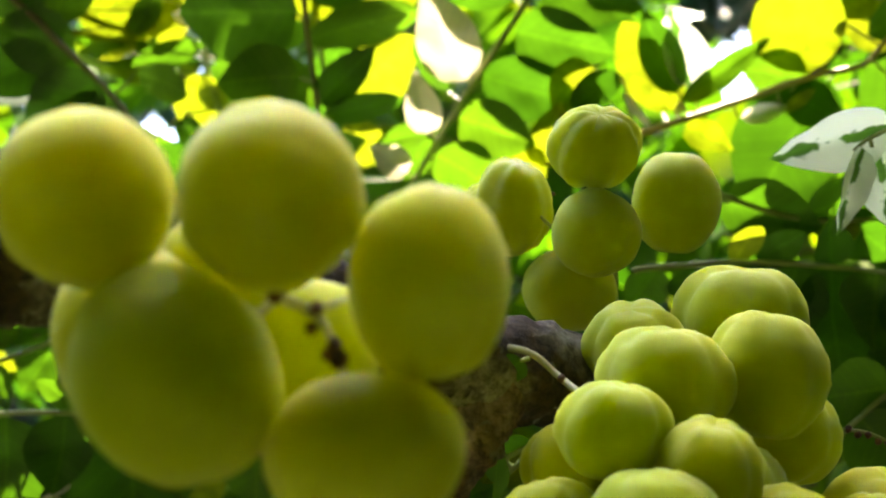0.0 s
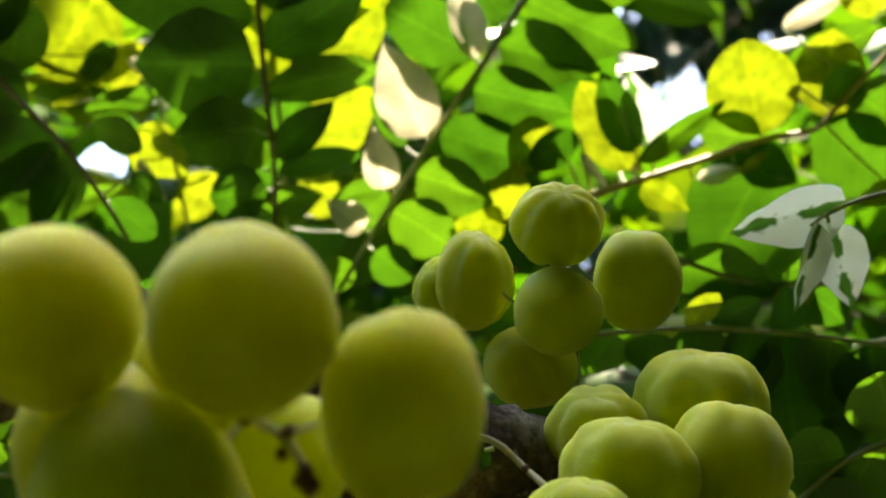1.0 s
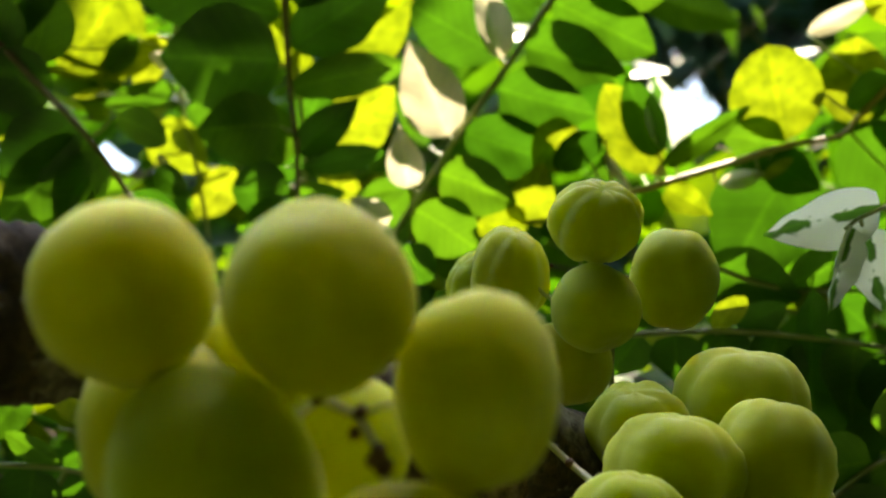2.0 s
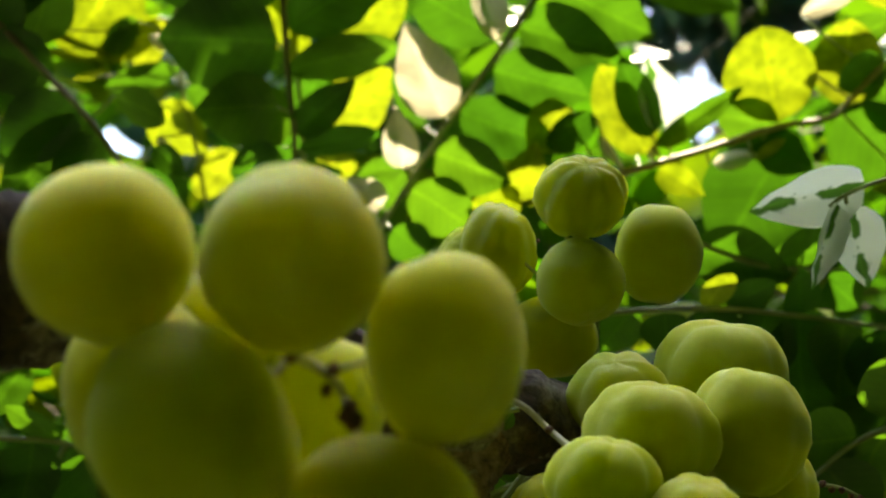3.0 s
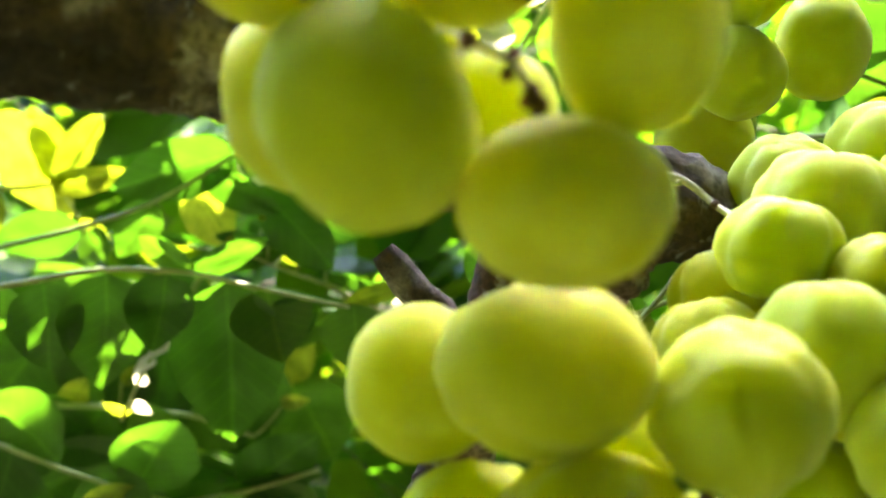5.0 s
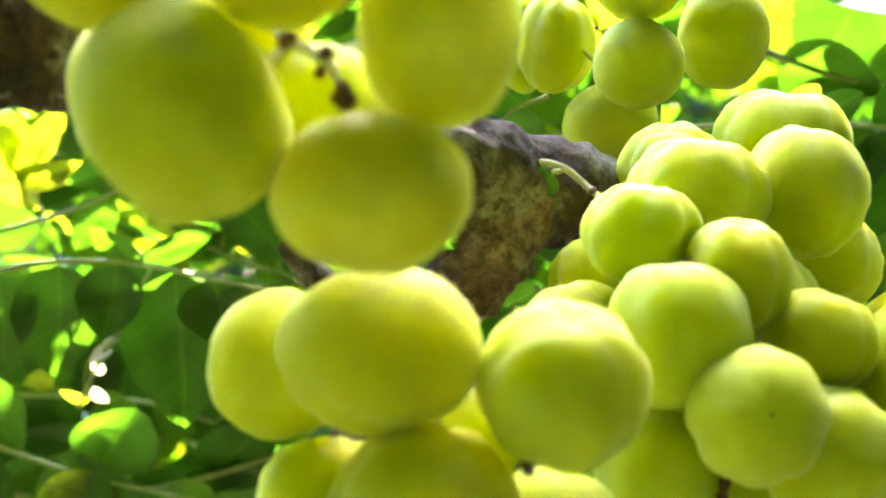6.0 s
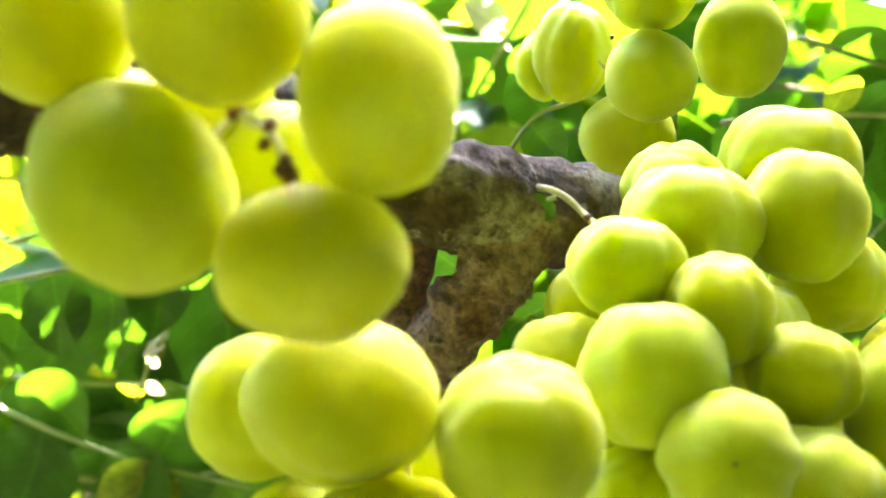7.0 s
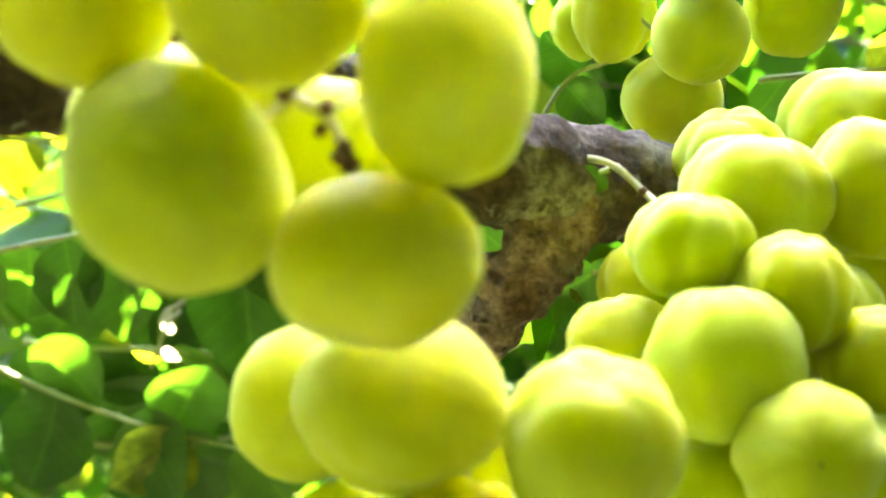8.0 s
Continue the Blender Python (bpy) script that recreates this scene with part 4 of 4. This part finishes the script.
leaflet(leaf, (-10.2, 44.0, -13.8), (-8.4, 44.0, -16.0), 2.4, GREEN)
leaflet(leaf, (-14.7, 44.0, -14.9), (-10.6, 44.0, -16.7), 2.8, GREEN)

leaf = compound_leaf([(1.60, 21.50, -2.01), (1.42, 21.50, -2.05)], "tiny green leaf on the pale fruit stalk")
leaflet(leaf, (1.46, 21.50, -2.03), (1.11, 21.50, -2.40), 0.5, GREEN)

leaf = compound_leaf([(1.6, 30.0, -0.1), (0.4, 30.0, -0.8), (-1.2, 30.0, -3.9)], "small round green leaflets behind the grey branch")
leaflet(leaf, (-0.8, 30.0, -4.9), (-2.3, 30.0, -3.6), 1.3, GREEN)
leaflet(leaf, (0.6, 30.0, -0.6), (1.5, 30.0, -1.7), 1.0, GREEN)
leaflet(leaf, (0.9, 30.0, -0.4), (-0.0, 30.0, 0.6), 1.2, GREEN)
leaflet(leaf, (-0.3, 30.0, -2.3), (-1.5, 30.0, -1.7), 1.2, GREEN)

leaf = compound_leaf([(2.5, 27.0, -4.0), (1.4, 27.0, -5.3), (-0.6, 27.0, -6.6)], "bright green compound leaf behind the forked branch")
leaflet(leaf, (1.3, 26.0, -4.6), (-0.8, 26.0, -6.3), 1.3, GREEN)
leaflet(leaf, (0.8, 26.5, -4.9), (0.2, 26.5, -6.9), 0.9, GREEN)
leaflet(leaf, (1.4, 26.5, -4.7), (0.9, 26.5, -5.3), 0.5, BACKLIT)

leaf = compound_leaf([(3.4, 31.0, -4.8), (1.8, 31.0, -5.5), (-0.1, 31.0, -6.5)], "small bright green leaves below the branch")
leaflet(leaf, (2.4, 31.0, -5.2), (0.7, 31.0, -6.3), 1.2, GREEN)
leaflet(leaf, (1.8, 31.0, -5.5), (2.4, 31.0, -6.5), 0.9, BACKLIT)
leaflet(leaf, (1.3, 31.0, -5.8), (-0.1, 31.0, -5.5), 1.1, GREEN)

leaf = compound_leaf([(18.2, 41.0, -0.8), (15.4, 41.0, -1.6), (12.6, 41.0, -3.2), (10.9, 41.0, -5.2)], "broad green compound leaf below the level stalk")
leaflet(leaf, (15.4, 41.0, -1.6), (13.8, 41.0, -4.8), 3.0, GREEN)
leaflet(leaf, (14.2, 41.0, -2.4), (15.8, 41.0, -5.6), 2.8, GREEN)
leaflet(leaf, (12.6, 41.0, -3.2), (14.2, 41.0, -6.6), 3.0, GREEN)
leaflet(leaf, (16.6, 41.0, -1.2), (17.0, 41.0, -4.8), 3.0, GREEN)
leaflet(leaf, (11.3, 41.0, -4.6), (13.0, 41.0, -7.6), 2.8, GREEN)
leaflet(leaf, (13.0, 41.0, -2.8), (10.8, 41.0, -2.0), 2.2, GREEN)
leaflet(leaf, (15.0, 41.0, -1.8), (13.0, 41.0, -1.2), 2.0, GREEN)

leaf = compound_leaf([(14.9, 33.0, -3.2), (12.8, 33.0, -4.0), (11.0, 33.0, -5.5)], "olive green compound leaf beside the dense fruit")
leaflet(leaf, (12.8, 33.0, -4.0), (10.7, 33.0, -4.4), 1.9, GREEN)
leaflet(leaf, (13.7, 33.0, -3.7), (13.2, 33.0, -5.9), 2.1, GREEN)
leaflet(leaf, (11.9, 33.0, -4.7), (13.2, 33.0, -6.5), 1.8, GREEN)
leaflet(leaf, (14.3, 33.0, -3.4), (13.6, 33.0, -1.5), 1.9, GREEN)

leaf = compound_leaf([(-23.2, 46.0, -9.2), (-19.1, 46.0, -8.1), (-14.8, 46.0, -8.9), (-9.6, 46.0, -10.3)], "green compound leaf in the depth of the foliage")
leaflet(leaf, (-19.1, 46.0, -8.1), (-21.4, 46.0, -11.6), 3.6, GREEN)
leaflet(leaf, (-16.9, 46.0, -8.5), (-17.3, 46.0, -12.4), 3.4, GREEN)
leaflet(leaf, (-14.6, 46.0, -8.9), (-15.2, 46.0, -12.8), 3.4, GREEN)
leaflet(leaf, (-12.8, 46.0, -9.3), (-10.7, 46.0, -13.1), 3.4, GREEN)
leaflet(leaf, (-9.6, 46.0, -10.3), (-7.8, 46.0, -13.4), 3.4, GREEN)
leaflet(leaf, (-14.8, 46.0, -8.9), (-13.1, 46.0, -5.9), 2.7, GREEN)
leaflet(leaf, (-11.0, 46.0, -9.9), (-8.8, 46.0, -7.2), 2.7, BACKLIT)
leaflet(leaf, (-17.8, 46.0, -8.3), (-19.6, 46.0, -5.7), 2.7, GREEN)

leaf = compound_leaf([(-21.7, 40.0, -10.3), (-17.9, 40.0, -11.9), (-14.0, 40.0, -13.1), (-10.2, 40.0, -13.8)], "broad green compound leaf low behind the fruit")
leaflet(leaf, (-18.3, 40.0, -11.7), (-19.4, 40.0, -15.4), 3.1, GREEN)
leaflet(leaf, (-15.7, 40.0, -12.7), (-13.5, 40.0, -15.6), 3.3, GREEN)
leaflet(leaf, (-14.0, 40.0, -13.1), (-12.2, 40.0, -10.5), 2.5, GREEN)
leaflet(leaf, (-16.6, 40.0, -12.3), (-19.5, 40.0, -10.3), 2.7, GREEN)
leaflet(leaf, (-11.5, 40.0, -13.6), (-9.4, 40.0, -15.5), 2.4, GREEN)
leaflet(leaf, (-13.2, 40.0, -13.3), (-16.3, 40.0, -15.3), 2.5, BACKLIT)

# Extra leaf tucked behind the berries; it only casts shade on the drooping leaflets.
leaf = compound_leaf([(-10.7, 42.0, 0.4), (-8.8, 42.0, -1.3), (-6.6, 42.0, -2.9)], "hidden dark green compound leaf added to shade the drooping leaflets")
leaflet(leaf, (-10.2, 42.0, 0.0), (-7.3, 42.0, -2.5), 4.3, GREEN)
leaflet(leaf, (-6.8, 42.0, -2.7), (-8.2, 42.0, -4.2), 1.9, GREEN)

# The sky's reflection on some leaflets is painted by the pale and yellow materials.
leaf = compound_leaf([(-5.4, 41.0, -6.8), (-7.2, 41.0, -5.9), (-9.0, 41.0, -5.3), (-10.8, 41.0, -4.6)], "small leaflets under the branch, some coloured pale as sky glints")
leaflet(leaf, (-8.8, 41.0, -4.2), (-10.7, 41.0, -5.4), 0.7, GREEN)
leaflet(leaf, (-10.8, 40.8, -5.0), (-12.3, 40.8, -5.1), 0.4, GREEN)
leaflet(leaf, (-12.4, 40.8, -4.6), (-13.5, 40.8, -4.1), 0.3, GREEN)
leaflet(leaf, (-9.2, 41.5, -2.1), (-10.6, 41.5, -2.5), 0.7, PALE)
leaflet(leaf, (-9.0, 41.0, -3.0), (-9.8, 41.0, -3.6), 0.3, BACKLIT)
leaflet(leaf, (-8.5, 41.3, -5.1), (-9.3, 41.3, -4.0), 0.7, BACKLIT)
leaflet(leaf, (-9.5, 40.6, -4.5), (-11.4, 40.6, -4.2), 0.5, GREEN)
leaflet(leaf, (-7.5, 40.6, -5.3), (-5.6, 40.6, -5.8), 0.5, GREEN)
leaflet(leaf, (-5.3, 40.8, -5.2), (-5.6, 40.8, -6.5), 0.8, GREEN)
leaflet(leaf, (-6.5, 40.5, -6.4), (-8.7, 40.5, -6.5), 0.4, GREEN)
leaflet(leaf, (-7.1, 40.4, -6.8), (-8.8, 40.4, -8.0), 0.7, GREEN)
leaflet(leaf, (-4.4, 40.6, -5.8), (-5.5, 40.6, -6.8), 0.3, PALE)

# Bright specks of sky between the leaves, imitated by tiny pale and yellow leaflets.
leaf = compound_leaf([(-11.1, 38.4, -5.2), (-11.7, 38.4, -6.3), (-12.4, 38.4, -7.6), (-12.9, 38.4, -8.3), (-13.3, 38.4, -9.1), (-13.8, 38.4, -10.3)], "pale leaflets added as sunlit sky glints behind the drooping leaflets")
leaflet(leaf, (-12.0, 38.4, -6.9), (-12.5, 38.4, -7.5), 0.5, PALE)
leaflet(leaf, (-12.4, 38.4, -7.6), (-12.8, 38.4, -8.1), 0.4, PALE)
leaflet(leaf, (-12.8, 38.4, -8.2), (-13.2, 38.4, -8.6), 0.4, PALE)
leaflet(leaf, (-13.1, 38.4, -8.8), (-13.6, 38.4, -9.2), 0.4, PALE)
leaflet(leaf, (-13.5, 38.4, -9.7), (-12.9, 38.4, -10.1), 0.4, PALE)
leaflet(leaf, (-13.6, 38.4, -10.0), (-14.3, 38.4, -9.6), 0.4, BACKLIT)
leaflet(leaf, (-11.7, 38.4, -6.3), (-12.2, 38.4, -6.7), 0.4, BACKLIT)


# ---- foliage behind, above and around ----
def bay(u, v):
    """Where the near leaf wall stands open, by slope to the side and upwards: the shaded woods show through."""
    return math.hypot((u - 0.265) / 0.07, (v - 0.185) / 0.055) < 1 or gap(u, v)


# Openings to the sky: slope to the side, slope upwards, half width, half height.
OPENINGS = ((0.255, 0.150, 0.040, 0.036), (-0.262, 0.10, 0.034, 0.02), (-0.112, 0.052, 0.013, 0.013), (-0.074, 0.066, 0.012, 0.022), (0.236, -0.012, 0.017, 0.014), (0.212, 0.004, 0.012, 0.010), (-0.24, -0.066, 0.016, 0.012))


def gap(u, v):
    return any(math.hypot((u - a) / w, (v - b) / h) < 1 for a, b, w, h in OPENINGS)


def slopes(p):
    q = TURN.transposed() @ (p - STAND)
    return (q.x / q.y, q.z / q.y) if q.y > 0 else (9.0, 9.0)


def open_sky(p):
    return gap(*slopes(p))


def open_bay(p):
    return bay(*slopes(p))


def behind(r):
    while True:
        d, u, v = r.uniform(60, 115), r.uniform(-0.62, 0.62), r.uniform(-0.5, 0.25)
        if not bay(u, v):
            return P(u * d, d, v * d)


def thicket(r):
    return Vector((r.uniform(-2.3, 2.7), r.uniform(2.5, 4.0), 4.4 * r.random() ** 0.8))


# Backdrop whose dim, hazy look is painted by its leaf colour.
foliage("shaded_thicket", "thicket beyond the bush with blue-green haze tinted into its leaves", 2100, thicket, 0.15, 21, HAZED, clear=open_sky)
foliage("leaf_sprays", "sprays of small green leaflets behind the branch", 400, behind, 0.055, 11, FOLIAGE, clear=open_bay)


def wider(r):
    a, e = r.uniform(-1.2, 1.2), r.uniform(-0.6, 0.42)
    d = 1.5 + abs(r.gauss(0, 0.7))
    if bay(math.tan(a), math.tan(e - TILT)):
        d = 60.0
    return Vector((math.sin(a) * d * 1.1, math.cos(a) * d * 1.1, 1.45 + d * math.sin(e)))


foliage("bush_foliage", "green leafy bush foliage with gaps to the sky", 900, wider, 0.07, 12, FOLIAGE, clear=open_bay)


# Out-of-view blocker, set along the sun's direction so no direct sun hits the fruit.
def berry_shade(r):
    return Vector((r.uniform(-0.05, 0.12), r.triangular(0.09, 0.29, 0.25), r.uniform(1.44, 1.58))) + SUN_DIR * r.uniform(1.2, 1.9)


foliage("crown_foliage", "unseen leaf sprays added to keep the sun off the berries", 800, berry_shade, 0.04, 13, SHADE_LEAF, spray=3)


# Shadow casters added sunward of each leaflet in SHADED, out of view.
def leaflet_shade(r):
    return r.choice(SHADED) + SUN_DIR * r.uniform(0.9, 1.5) + Vector((r.gauss(0, 0.018), r.gauss(0, 0.018), 0))


foliage("upper_foliage", "unseen leaf sprays added to shade the dark hanging leaves", 950, leaflet_shade, 0.05, 18, SHADE_LEAF, spray=3)


def shade(r):
    """An unseen canopy added to cut the light around the bush, open towards the sun."""
    while True:
        x, y = r.gauss(0, 3.0), r.gauss(-1.4, 3.0)
        if not (-2.6 < x < 1.0 and -0.05 < y < 7.0):
            return Vector((x, y, 3.2 + r.uniform(0, 0.9) - 0.03 * (x * x + y * y)))


foliage("tree_canopy", "unseen leafy canopy added to shade the surroundings of the bush", 7000, shade, 0.15, 16, SHADE_LEAF, clear=open_sky)


# Leaf wall added behind the viewpoint to hold back light on the fruit's front.
def back(r):
    a = r.uniform(0.36, 1.6) * math.pi
    d = 0.9 + abs(r.gauss(0, 0.6))
    return Vector((math.sin(a) * d * 1.3, math.cos(a) * d, r.uniform(0.1, 2.6)))


foliage("rear_foliage", "unseen dense foliage added behind the camera to cut frontal light", 3000, back, 0.08, 15, SHADE_LEAF)


def woods(r):
    a = r.uniform(-math.pi, math.pi)
    d = r.uniform(6, 11)
    return Vector((math.sin(a) * d, math.cos(a) * d, r.uniform(0.2, 6.5 if math.cos(a) > 0 else 11.0) * r.uniform(0.4, 1)))


foliage("far_woods", "dark green woods around the garden", 5200, woods, 0.28, 14, HAZED, clear=open_sky)

# ---- unseen trunks added under the canopy ----
for k, (tx, ty, lean) in enumerate(((-2.4, -2.6, 0.4), (2.9, -1.6, -0.5), (-3.2, 2.4, 0.5))):
    pts = [Vector((tx, ty, -0.1)), Vector((tx + lean * 0.2, ty, 1.4)), Vector((tx + lean * 0.5, ty + 0.1, 2.8)), Vector((tx + lean, ty + 0.3, 3.8))]
    tree = thing("tree_trunk", Vector((tx, ty, 0)), "tapered brown trunk added out of view under the shade canopy", "tree", "shade trees")
    part("trunk", tube("trunk", pts, [0.16, 0.12, 0.09, 0.05], WOOD, Vector((tx, ty, 0)), 18, 8, 0.1, k * 5.0, 6.0), tree)
    for j in range(4):
        a = j * 1.7 + k
        q = pts[2] + Vector((math.cos(a), math.sin(a), 0.7)) * 1.1
        part("limb", tube("limb", [pts[1].lerp(pts[2], 0.6 + 0.1 * j), pts[2].lerp(q, 0.5), q], [0.05, 0.035, 0.012], WOOD, pts[1], 10, 5, 0.1, j * 3.0, 8.0), tree, "", pts[1])
